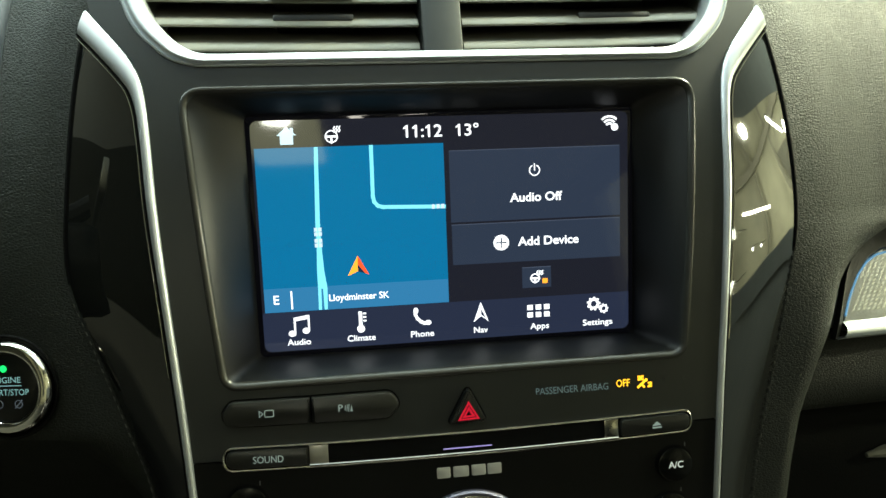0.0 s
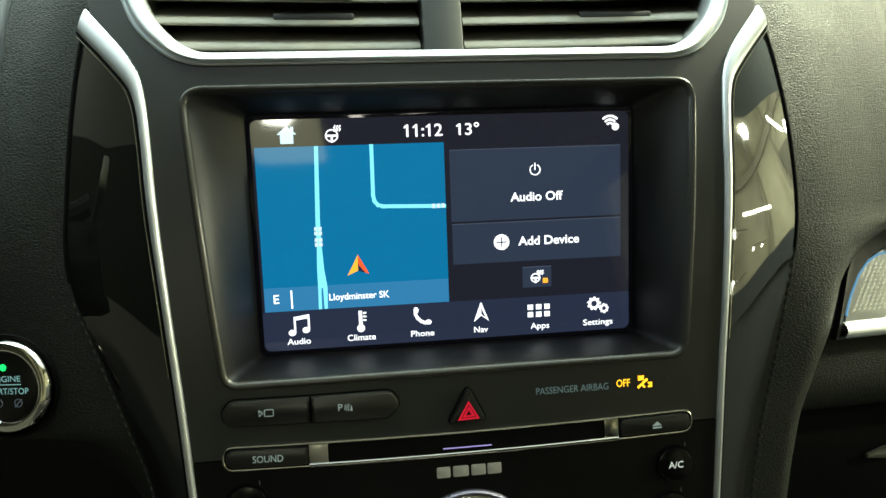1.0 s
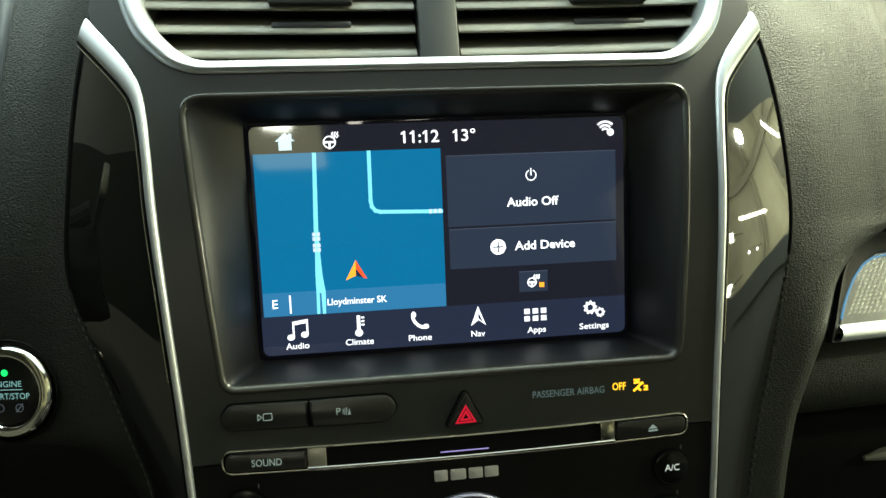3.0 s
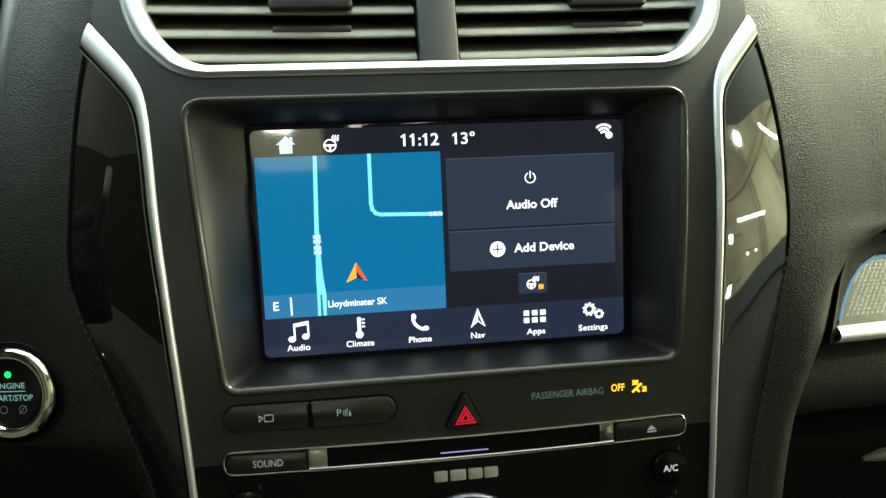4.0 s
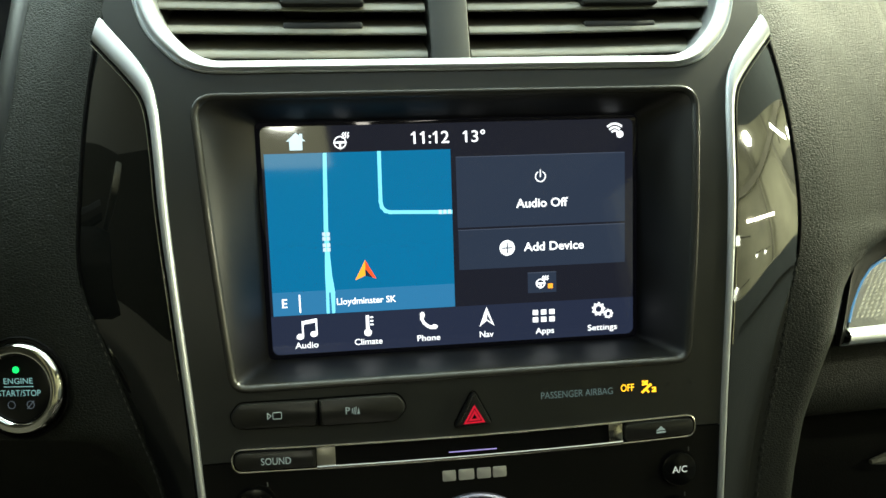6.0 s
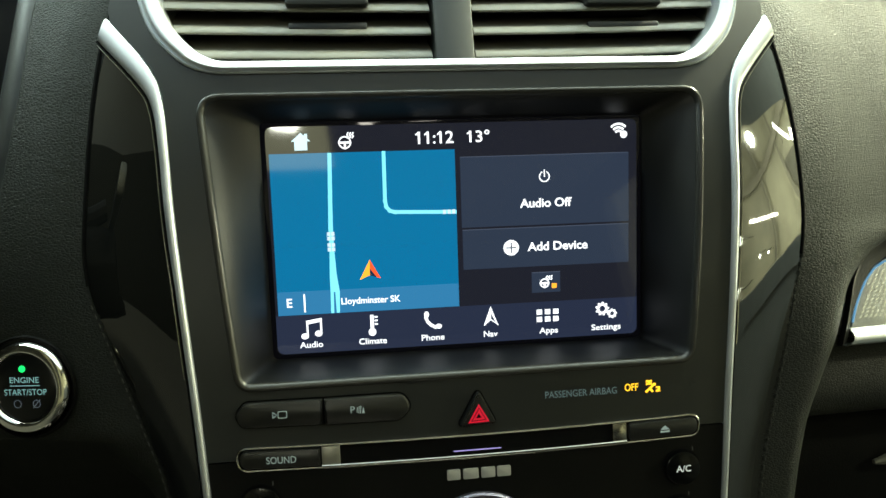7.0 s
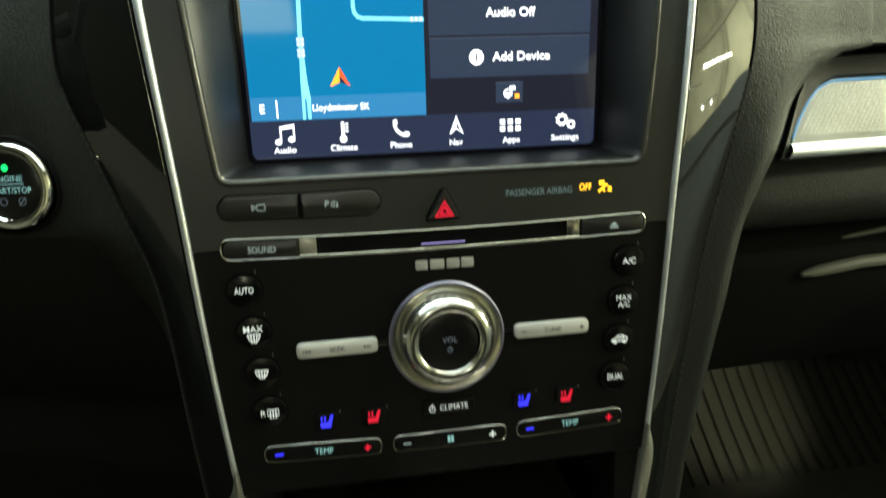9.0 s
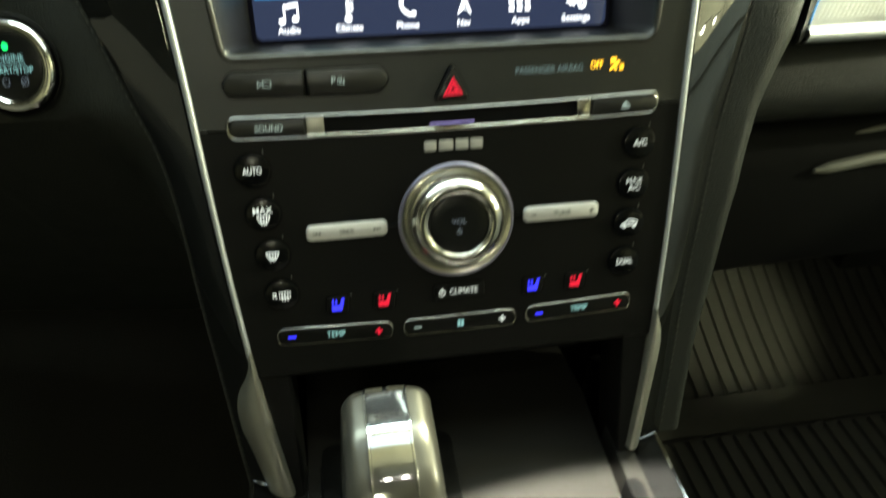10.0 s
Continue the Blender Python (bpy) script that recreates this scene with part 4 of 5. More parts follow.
for s in (1, -1):
    bm = bmesh.new()
    ribbon(bm, mirror(STRIP_IN, s), mirror(STRIP_OUT, s), on_face, 0.0014, 0.018, 14)
    part("silver_strip", bm, SILVER, dash, "bent satin silver strip")
    # the broad foot of the strip
    top_in = [(0.1052, -0.1980), (0.1040, -0.2100), (0.1022, -0.2230), (0.0992, -0.2450), (0.0962, -0.2640), (0.0932, -0.2830)]
    wide = 0.1165
    top_out = [(0.1078, -0.1980), (wide - 0.001, -0.2125), (wide, -0.2230), (wide - 0.004, -0.2450), (wide - 0.0075, -0.2640), (wide - 0.0105, -0.2850)]
    if s < 0:
        top_out = [(0.1078, -0.1980), (0.1118, -0.2125), (0.1185, -0.2250), (0.1195, -0.2450), (0.1150, -0.2640), (0.1110, -0.2850)]
    bm = bmesh.new()
    inner_side, outer_side = mirror(soften(top_in), s), mirror(soften(top_out), s)
    loft(bm, [[Vector((a.x + (b.x - a.x) * f, 0.01 * max(0, -a.y - 0.2) - c, a.y + (b.y - a.y) * f)) for a, b in zip(inner_side, outer_side)]
              for f, c in ((0.0, -0.006), (0.0, 0.0026), (0.06, 0.0042), (0.16, 0.0046), (0.34, 0.0036), (0.58, 0.0002), (0.80, -0.0056), (1.0, -0.0140))], closed=False)
    part("silver_foot", bm, FOOT, dash, "broad satin silver foot of the strip")
    a = mirror(STRIP_OUT, s)
    edge_line = RIGHT_OUT if s > 0 else LEFT_OUT
    by_strip = [(p[1], p[0]) for p in list(STRIP_OUT) + [(0.1040, -0.2300), (0.1000, -0.2950)]]
    by_edge = [(p[1], p[0]) for p in edge_line]
    bm = bmesh.new()
    rows = []
    for k in range(76):
        z = 0.0985 - 0.3880 * k / 75
        x0, x1 = at_height(by_strip, z) if z < 0.0889 else 0.1520, at_height(by_edge, z)
        base = x0 if z < 0.035 else min(x0, 0.1276 + 0.061 * (z - 0.035))
        row = []
        for i in range(9):
            x = x0 + max(x1 - x0, 0.0004) * i / 8
            row.append(Vector((s * x, gloss_at(min(1.0, (x - base) / max(x1 - base, 1e-4)), z), z)))
        rows.append(row)
    loft(bm, rows, closed=False)
    part("gloss_panel", bm, GLOSS, dash, "piano black side panel")
    # dark joint along the strip, with the bright moulded edge of the panel beside it
    bm = bmesh.new()
    tube(bm, [on_face(p.x + s * 0.0004, p.y, -0.0006) for p in a], 0.0007, 6)
    part("joint_line", bm, VOID, dash)
    bm = bmesh.new()
    tube(bm, [on_face(p.x + s * 0.0015, p.y - 0.0006, -0.0006) for p in a if -0.06 < p.y < 0.0885], 0.0003, 6)
    part("panel_edge", bm, SATIN, dash, "hair-thin bright edge of the side panel")
    # the dark joint at the leather, then the leather's rolled and stitched edge
    deep = [Vector((p.x - s * 0.0006, rest(p.y) + 0.0196, p.y)) for p in mirror(edge_line, s)]
    bm = bmesh.new()
    tube(bm, [p for p in deep if p.z > -0.022], lambda f: 0.0017 - 0.0009 * f, 8)
    part("leather_joint", bm, VOID, dash, "dark joint between panel and leather")
    bm = bmesh.new()
    tube(bm, [p + Vector((s * 0.0006, 0.0009, 0)) for p in deep if p.z < -0.012], 0.0011, 6)
    part("leather_seam", bm, LEATHER, dash, "rolled leather edge")
    run = resample([p + Vector((s * 0.0010, -0.0003, 0)) for p in deep if p.z < -0.016], 190)
    bm = bmesh.new()
    for k in range(0, 186, 3):
        tube(bm, [run[k], run[k + 1].lerp(run[k + 2], 0.3)], 0.00032, 5)
    part("stitching", bm, THREAD, dash, "fine grey stitches along the leather edge")


def pad_right(f, z):
    """Passenger pad: f from the seam outward in metres."""
    return rest(z) + 0.10 * max(0.0, z + 0.01) ** 2 * min(1.0, f / 0.05) + 0.0200 - 0.006 * math.sin(min(1, f / 0.03) * math.pi / 2) + (0.42 - 0.25 * min(1.0, max(0.0, (0.0 - z) / 0.06))) * min(f, 0.06) + 0.25 * max(0, f - 0.06)


FAR_EDGE = [(0.20, 0.262), (-0.0040, 0.262), (-0.0052, 0.259), (-0.0085, 0.238), (-0.0170, 0.219), (-0.0270, 0.209), (-0.0396, 0.2022), (-0.0623, 0.1929), (-0.0770, 0.1857), (-0.0906, 0.1793), (-0.1010, 0.1752), (-0.1230, 0.1704), (-0.1428, 0.1672), (-0.1597, 0.1630), (-0.1872, 0.1573), (-0.2377, 0.1463), (-0.305, 0.1392), (-0.4, 0.13)]


GLOSS_LINE = [(p[1], p[0]) for p in RIGHT_OUT]
heights = [0.164 - 0.168 * k / 40 for k in range(41)] + [-0.0046, -0.0052, -0.006, -0.007, -0.0085, -0.010, -0.0125, -0.015] + [-0.0175 - 0.2725 * k / 60 for k in range(61)]
bm = bmesh.new()
rows = []
for z in heights:
    x0, x1 = at_height(GLOSS_LINE, z), at_height(FAR_EDGE, z)
    roll = 0.012 * min(1.0, max(0.0, (-0.004 - z) / 0.03))
    row = [Vector((x0 + (x1 - x0) * k / 18, pad_right((x1 - x0) * k / 18, z) + roll * max(0.0, (k / 18 - 0.45) / 0.55) ** 2.2, z)) for k in range(19)]
    last = row[-1]
    row += [last + Vector((0.0012, 0.0008, -0.0004)), last + Vector((0.0018, 0.0025, -0.0008)), last + Vector((0.0018, 0.03, -0.001))]
    rows.append(row)
loft(bm, rows, closed=False)
outer = []
for z in heights[:41] + [-0.0045, -0.0049, -0.0051]:
    tuck = max(0.0, -0.0040 - z)
    x0 = at_height(GLOSS_LINE, z)
    outer.append([Vector((x, pad_right(x - x0, z) + tuck * (0.5 + 1500 * tuck), z)) for x in [0.262 + 0.53 * k / 32 for k in range(33)]])
outer.append([v + Vector((0, 0.03, -0.0004)) for v in outer[-1]])
loft(bm, outer, closed=False)
part("passenger_pad", bm, LEATHER, dash, "grained black leather pad")

CLUSTER_EDGE = [(0.165, 0.188), (0.120, 0.1905), (0.070, 0.1945), (0.030, 0.2010), (0.002, 0.2090), (-0.008, 0.2170), (-0.014, 0.2300), (-0.018, 0.2500), (-0.30, 0.2500)]
LEFT_LINE = [(p[1], p[0]) for p in LEFT_OUT]


def pad_left(f, z):
    """Driver pad, which turns away under the steering column."""
    return rest(z) + 0.020 - 0.004 * math.sin(min(1, f / 0.02) * math.pi / 2) + 0.25 * f + 1.3 * max(0.0, -0.082 - z) * min(1.0, f / 0.03)


heights = [0.164 - 0.160 * k / 40 for k in range(41)] + [0.002 - 0.0026 * k for k in range(10)] + [-0.026 - 0.262 * k / 60 for k in range(61)]
bm = bmesh.new()
rows = []
for z in heights:
    x0, x1 = at_height(LEFT_LINE, z), at_height(CLUSTER_EDGE, z)
    row = [Vector((-(x0 + (x1 - x0) * k / 18), pad_left((x1 - x0) * k / 18, z), z)) for k in range(19)]
    last = row[-1]
    row += [last + Vector((-0.0012, 0.001, 0)), last + Vector((-0.002, 0.004, 0)), last + Vector((-0.002, 0.03, 0))]
    rows.append(row)
loft(bm, rows, closed=False)
outer = []
for z in [-0.0178, -0.0182, -0.0190, -0.0205, -0.0225] + [-0.026 - 0.262 * k / 60 for k in range(61)]:
    tuck = max(0.0, z + 0.0205)
    x0 = at_height(LEFT_LINE, z)
    outer.append([Vector((-x, pad_left(x - x0, z) + tuck * (0.5 + 300 * tuck), z)) for x in [0.25 + 0.20 * k / 12 for k in range(13)]])
outer.insert(0, [v + Vector((0, 0.03, 0.0004)) for v in outer[0]])
loft(bm, outer, closed=False)
part("driver_pad", bm, LEATHER, dash, "grained black leather pad")

# ---- air vents ----
vents = thing("air_vent", (0, 0.05, 0.075), "twin centre air vents with dark slats in a silver frame", "air vent")
o, i_ = fillet(VENT_OUT, 0.06, 6), fillet(VENT_IN, 0.06, 6)
bm = bmesh.new()
loops = []
for f, out in ((0.0, -0.001), (0.0, 0.0006), (0.06, 0.0010), (0.12, 0.0004), (0.16, 0.0004), (0.22, 0.0014), (0.34, 0.0026), (0.42, 0.0029), (0.55, 0.0027), (0.97, 0.0013), (1.0, 0.0006), (1.0, -0.012)):
    loops.append([on_face(p.x + (q.x - p.x) * f, p.y + (q.y - p.y) * f, out) for p, q in zip(o, i_)])
loft(bm, loops)
part("vent_frame", bm, SILVER, vents, "satin silver frame with a fine outer groove")
bm = bmesh.new()
loft(bm, [[on_face(*p, -0.010) for p in i_], [on_face(*p, -0.075) for p in i_]], cap_last=True)
part("vent_duct", bm, DUCT, vents, "dark duct behind the slats")


def vent_edge(z):
    """Half width of the opening at height z."""
    if z < 0.109:
        return 0.1036 + (0.1300 - 0.1036) * (max(0, z - 0.0790) / 0.0300) ** 0.8
    return 0.130


for s in (-1, 1):
    for z in (0.0852, 0.0966, 0.1080, 0.1194, 0.1308, 0.1422):
        x0 = 0.0100
        bm = bmesh.new()
        y0 = rest(z) + 0.006
        prof = [(0.034, 0.0125), (0.012, 0.0025), (0.004, -0.0011), (0.0010, -0.0026), (0.0, -0.0021), (0.0002, -0.0014), (0.0022, 0.0012), (0.0030, 0.0017), (0.0080, 0.0040), (0.018, 0.0090), (0.034, 0.0170)]
        rows = []
        for k in range(13):
            row = []
            for dy, dz in prof:
                x = x0 + (vent_edge(z + dz) + 0.004 - x0) * k / 12
                row.append(Vector((s * x, y0 + dy, z + 0.10 * x * x - 0.0014 + dz)))
            rows.append(row)
        loft(bm, rows, closed=False, cap_first=True, cap_last=True)
        slat = part("slat", bm, SLAT, vents)
        if z == 0.1080:
            bm = bmesh.new()
            a, b = (0.0380, 0.0755) if s < 0 else (0.0645, 0.1015)
            puck(bm, rrect(s * (a + b) / 2 if s > 0 else -(a + b) / 2, z + 0.0025, b - a, 0.0085, 0.002), lambda x, zz, out=0.0: Vector((x, rest(zz) + 0.006 - out, zz)), -0.02, 0.0035, 0.0012)
            part("slat_tab", bm, FUNNEL, slat, "smooth dark adjusting tab")
            bm = bmesh.new()
            puck(bm, rrect(s * (a + b) / 2, z - 0.0104, b - a - 0.002, 0.0034, 0.0012), lambda x, zz, out=0.0: Vector((x, rest(zz) + 0.0085 - out, zz)), -0.02, 0.0010, 0.0006)
            part("tab_base", bm, FUNNEL, slat)
    # upright vanes deep inside
    for k in range(7):
        x = s * (0.022 + 0.0155 * k)
        bm = bmesh.new()
        loft(bm, [[Vector((x + dx, rest(0.1) + 0.036 + dy, z)) for dx, dy in ((-0.0007, 0), (0.0007, 0), (0.0007, 0.02), (-0.0007, 0.02))] for z in (0.078, 0.155)], cap_first=True, cap_last=True)
        part("upright_vane", bm, DUCT, vents)
bm = bmesh.new()
div = [(-0.0092, 0.0785), (0.0084, 0.0785), (0.0098, 0.1520), (-0.0084, 0.1520)]
puck(bm, [Vector(p) for p in div], on_face, -0.02, -0.0008, 0.0008)
part("divider", bm, PANEL, vents, "grey post between the two vents")

# ---- start button ----
starter = thing("start_button", (-0.1931, 0.0270, -0.0760), "round black engine start button with chrome ring and green light", "start button")
SC = Vector((-0.1931, 0.0273, -0.0580))


def on_start(x, z, out=0.0):
    turn = Matrix.Rotation(radians(-12), 3, "Z")
    return SC + turn @ Vector((x, -out, z))


def spin(profile, n=64):
    return [[on_start(r * math.cos(2 * math.pi * k / n), r * math.sin(2 * math.pi * k / n), o) for k in range(n)] for r, o in profile]


bm = bmesh.new()
loft(bm, spin(((0.0228, 0.0030), (0.0222, 0.0036), (0.0216, 0.0034), (0.0205, -0.0010))))
part("button_seat", bm, SOFT, starter, "shallow black dish round the button")
bm = bmesh.new()
loft(bm, spin(((0.0205, -0.003), (0.0205, 0.0026), (0.0201, 0.0044), (0.0190, 0.0057), (0.0170, 0.0062), (0.0158, 0.0060), (0.0150, 0.0052), (0.0147, 0.0044), (0.0146, 0.0010))))
part("chrome_ring", bm, CHROME, starter, "polished chrome ring")
bm = bmesh.new()
loft(bm, spin(((0.0147, 0.0), (0.0146, 0.0042), (0.0138, 0.0047), (0.0080, 0.0050), (0.002, 0.0051))), cap_last=True)
cap = part("button_cap", bm, BUTTON, starter, "black button face")
glyph("green_lamp", [ellipse(0, 0.0085, 0.0015, n=20)], on_start, 0.0054, GREENLED, cap, "lit green dot")
writing("legend", "ENGINE", 0.0008, 0.0035, 0.0025, CYANINK, cap, on_start, 0.0054, width=0.0134)
glyph("legend_line", [box(-0.0060, 0.0076, 0.0010, 0.0013)], on_start, 0.0054, CYANINK, cap)
writing("legend", "START/STOP", 0.0010, -0.0018, 0.0026, CYANINK, cap, on_start, 0.0054, width=0.0196)
glyph("legend", frame_of(ellipse(-0.0030, -0.0068, 0.0018, n=14), 0.0003), on_start, 0.0054, DIMTEAL, cap)
glyph("legend", frame_of(ellipse(0.0058, -0.0068, 0.0018, n=14), 0.0003) + stroke([(0.0043, -0.0084), (0.0073, -0.0052)], 0.0004), on_start, 0.0054, DIMTEAL, cap)

# ---- instrument cluster, column, paddle ----
cluster = thing("instrument_cluster", (-0.30, 0.11, 0.0), "dark instrument cluster in a smooth black hood", "instrument cluster")
bm = bmesh.new()
rows = []
for z, x in CLUSTER_EDGE[:5] + [(-0.012, 0.218), (-0.03, 0.232)]:
    y = pad_left(x - at_height(LEFT_LINE, z), z)
    rows.append([Vector((-(x - 0.002), y + 0.004, z)), Vector((-(x + 0.004), y + 0.003, z)), Vector((-(x + 0.011), y + 0.006, z)), Vector((-(x + 0.016), y + 0.014, z)), Vector((-(x + 0.022), y + 0.045, z)), Vector((-(x + 0.024), y + 0.09, z))])
loft(bm, rows, closed=False)
part("hood", bm, PANEL, cluster, "smooth dark hood edge")
bm = bmesh.new()
puck(bm, [Vector(p) for p in ((-0.55, -0.02), (-0.2255, -0.02), (-0.213, 0.165), (-0.55, 0.165))], lambda x, z, out=0.0: Vector((x, 0.092 - out, z)), -0.01, 0.0, 0.0005)
part("cluster_glass", bm, CLUSTERGLASS, cluster, "black cluster glass")


def on_cluster(x, z, out=0.0):
    return Vector((x, 0.0915 - out, z))


writing("menu_word", "ent", -0.2430, 0.1050, 0.0052, GREYINK, cluster, on_cluster, 0.0004, label="white cut-off word")
glyph("menu_line", [box(-0.275, -0.2345, 0.0998, 0.1010)], on_cluster, 0.0004, CLUSTERBLUE, cluster, "thin blue line")
glyph("menu_digit", [box(-0.2405, -0.2393, 0.0625, 0.0668), box(-0.2440, -0.2425, 0.0630, 0.0662)], on_cluster, 0.0004, GREYINK, cluster)
glyph("menu_line", [box(-0.275, -0.2370, 0.0680, 0.0684)], on_cluster, 0.0004, CLUSTERBLUE, cluster)

column = thing("steering_column", (-0.36, 0.06, -0.05), "dark plastic steering column cover", "steering column")
bm = bmesh.new()
sec = fillet([(-0.48, -0.075), (-0.236, -0.055), (-0.226, -0.005), (-0.238, 0.026), (-0.48, 0.030)], 0.018, 6)
loft(bm, [[Vector((p.x, y, p.y)) for p in inset(sec, d)] for y, d in ((0.09, 0.0), (0.0, 0.002), (-0.012, 0.006), (-0.016, 0.014))], cap_last=True)
part("column_cover", bm, SOFT, column)
paddle = thing("shift_paddle", (-0.20, -0.02, 0.03), "rounded grey shift paddle behind the steering wheel", "shift paddle")
bm = bmesh.new()
ol = fillet([(-0.264, 0.0200), (-0.2070, 0.0300), (-0.1945, 0.0345), (-0.1960, 0.0460), (-0.2060, 0.0555), (-0.264, 0.067)], [0.004, 0.008, 0.007, 0.012, 0.010, 0.004], 8)
puck(bm, ol, lambda x, z, out=0.0: Vector((x, 0.0 - out + 0.2 * (x + 0.2), z)), -0.004, 0.002, 0.0022)
part("paddle_blade", bm, PADDLE, paddle)
bm = bmesh.new()
tube(bm, [(-0.25, 0.0, 0.035), (-0.255, 0.03, 0.02), (-0.26, 0.06, 0.0)], 0.008, 10)
part("paddle_arm", bm, SOFT, paddle)

# ---- passenger side ----
insert = thing("passenger_trim", (0.30, 0.06, -0.062), "patterned aluminium trim panel with a bright lower rail", "dashboard trim")


def on_insert(x, z, out=0.0):
    return Vector((x, 0.046 + 0.10 * (x - 0.2) + 0.30 * (z + 0.045) - out, z))


ol = fillet([(0.2080, -0.0640), (0.78, -0.0600), (0.78, -0.0205), (0.2486, -0.0212), (0.2290, -0.0300)], [0.002, 0.001, 0.001, 0.008, 0.012], 6)
bm = bmesh.new()
puck(bm, ol, on_insert, -0.01, 0.0, 0.0008)
part("trim_panel", bm, PATTERN, insert, "patterned aluminium face")
bm = bmesh.new()
for k in range(172):
    for r in range(15):
        zz = -0.0535 + 0.0021 * r
        xx = 0.2120 + 0.0032 * k + 0.0016 * (r % 2)
        if xx < 0.2165 + max(0, zz + 0.055) * 0.62:
            continue
        long, wide = Vector((0.0027, 0.0015)), Vector((-0.0004, 0.0007))
        c = bm.verts.new(on_insert(xx, zz, 0.00016))
        q = [bm.verts.new(on_insert(xx + d.x, zz + d.y, -0.0001)) for d in (-long, -wide, long, wide)]
        for n in range(4):
            bm.faces.new((q[n], q[(n + 1) % 4], c))
part("trim_relief", bm, PATTERN, insert, "fine raised diagonal pattern")
bm = bmesh.new()
ribbon(bm, resample([(0.2085, -0.0590), (0.78, -0.0520)], 20), resample([(0.2035, -0.0672), (0.78, -0.0640)], 20), lambda x, z, o=0.0: on_insert(x, z, o + 0.002), 0.0040, 0.006)
part("bright_rail", bm, SILVER, insert, "bright silver rail under the trim")
bm = bmesh.new()
inner_rim = soften([(0.2045, -0.0660), (0.2110, -0.0520), (0.2272, -0.0312), (0.2375, -0.0246), (0.2486, -0.0216), (0.78, -0.0205)], 2)
outer_rim = soften([(0.1975, -0.0660), (0.2040, -0.0540), (0.2150, -0.0290), (0.2260, -0.0160), (0.2430, -0.0090), (0.78, -0.0050)], 2)
a, b = resample(inner_rim, 50), resample(outer_rim, 50)
loft(bm, [[on_insert(p.x + (q.x - p.x) * f, p.y + (q.y - p.y) * f, o) for p, q in zip(a, b)] for f, o in ((0.0, -0.002), (0.0, 0.0015), (0.12, 0.0030), (0.30, 0.0035), (0.55, 0.0045), (0.8, 0.0060), (1.0, 0.0075), (1.05, 0.004))], closed=False)
part("trim_rim", bm, LOWER, insert, "satin black rim round the trim")

bm = bmesh.new()
line = [p for p in resample(soften([(0.2120, -0.0560), (0.2160, -0.0480), (0.2272, -0.0330), (0.2375, -0.0262), (0.2486, -0.0232), (0.70, -0.0222)], 2), 60)]
tube(bm, [on_insert(p.x, p.y, 0.0008) for p in line], 0.0006, 6)
part("light_line", bm, AMBIENT, insert, "thin blue light line under the rim")

glove = thing("glove_box", (0.33, 0.09, -0.2), "black leather glove box front with a thin bright latch line", "glove box")
prof = [(p.x, p.y) for p in soften([(0.078, -0.0600), (0.068, -0.0630), (0.0590, -0.0690), (0.0525, -0.0780), (0.0492, -0.0890), (0.0500, -0.1000), (0.0560, -0.1090), (0.070, -0.1145), (0.090, -0.117)], 2)]
bm = bmesh.new()
loft(bm, [[Vector((x, y + 0.06 * (x - 0.2), z)) for y, z in prof] for x in [0.165 + 0.014 * k for k in range(45)]], closed=False)
part("upper_lid", bm, LEATHER, glove, "padded leather lid")
prof = [(0.090, -0.117), (0.086, -0.121), (0.084, -0.127), (0.086, -0.150), (0.095, -0.205), (0.102, -0.222), (0.125, -0.232), (0.24, -0.240)]
bm = bmesh.new()
loft(bm, [[Vector((x, y + 0.06 * (x - 0.2), z)) for y, z in prof] for x in [0.165 + 0.014 * k for k in range(45)]], closed=False)
part("door", bm, SOFT, glove, "dark glove box door")
for x0, z0, r in ((0.289, -0.1285, 0.0018), (0.260, -0.1520, 0.0042)):
    bm = bmesh.new()
    tube(bm, [Vector((x0 + 0.012 * k, 0.0835 + 0.06 * (x0 + 0.012 * k - 0.2) + (0.001 if z0 < -0.14 else 0), z0 + 0.0012 * min(k, 4))) for k in range(22)], lambda f, r=r: r * min(1, 0.35 + f * 12), 8)
    part("latch_line", bm, LATCH, glove, "thin bright latch edge")

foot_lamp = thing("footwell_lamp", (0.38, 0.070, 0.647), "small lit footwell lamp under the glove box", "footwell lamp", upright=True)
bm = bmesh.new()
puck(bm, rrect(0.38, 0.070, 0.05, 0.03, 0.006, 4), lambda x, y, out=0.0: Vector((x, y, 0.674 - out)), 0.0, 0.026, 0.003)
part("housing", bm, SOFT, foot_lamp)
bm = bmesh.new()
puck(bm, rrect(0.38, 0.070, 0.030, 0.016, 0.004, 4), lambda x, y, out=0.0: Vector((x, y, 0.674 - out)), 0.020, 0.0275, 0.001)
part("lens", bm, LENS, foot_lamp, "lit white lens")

# ---- dash top, side and foot panels (upright frame from here on) ----
shell = thing("dashboard_shell", (0, 0.3, 0.62), "dark dashboard top and inner panels", "dashboard", upright=True)


def out_of(p):
    return STACK @ Vector(p)


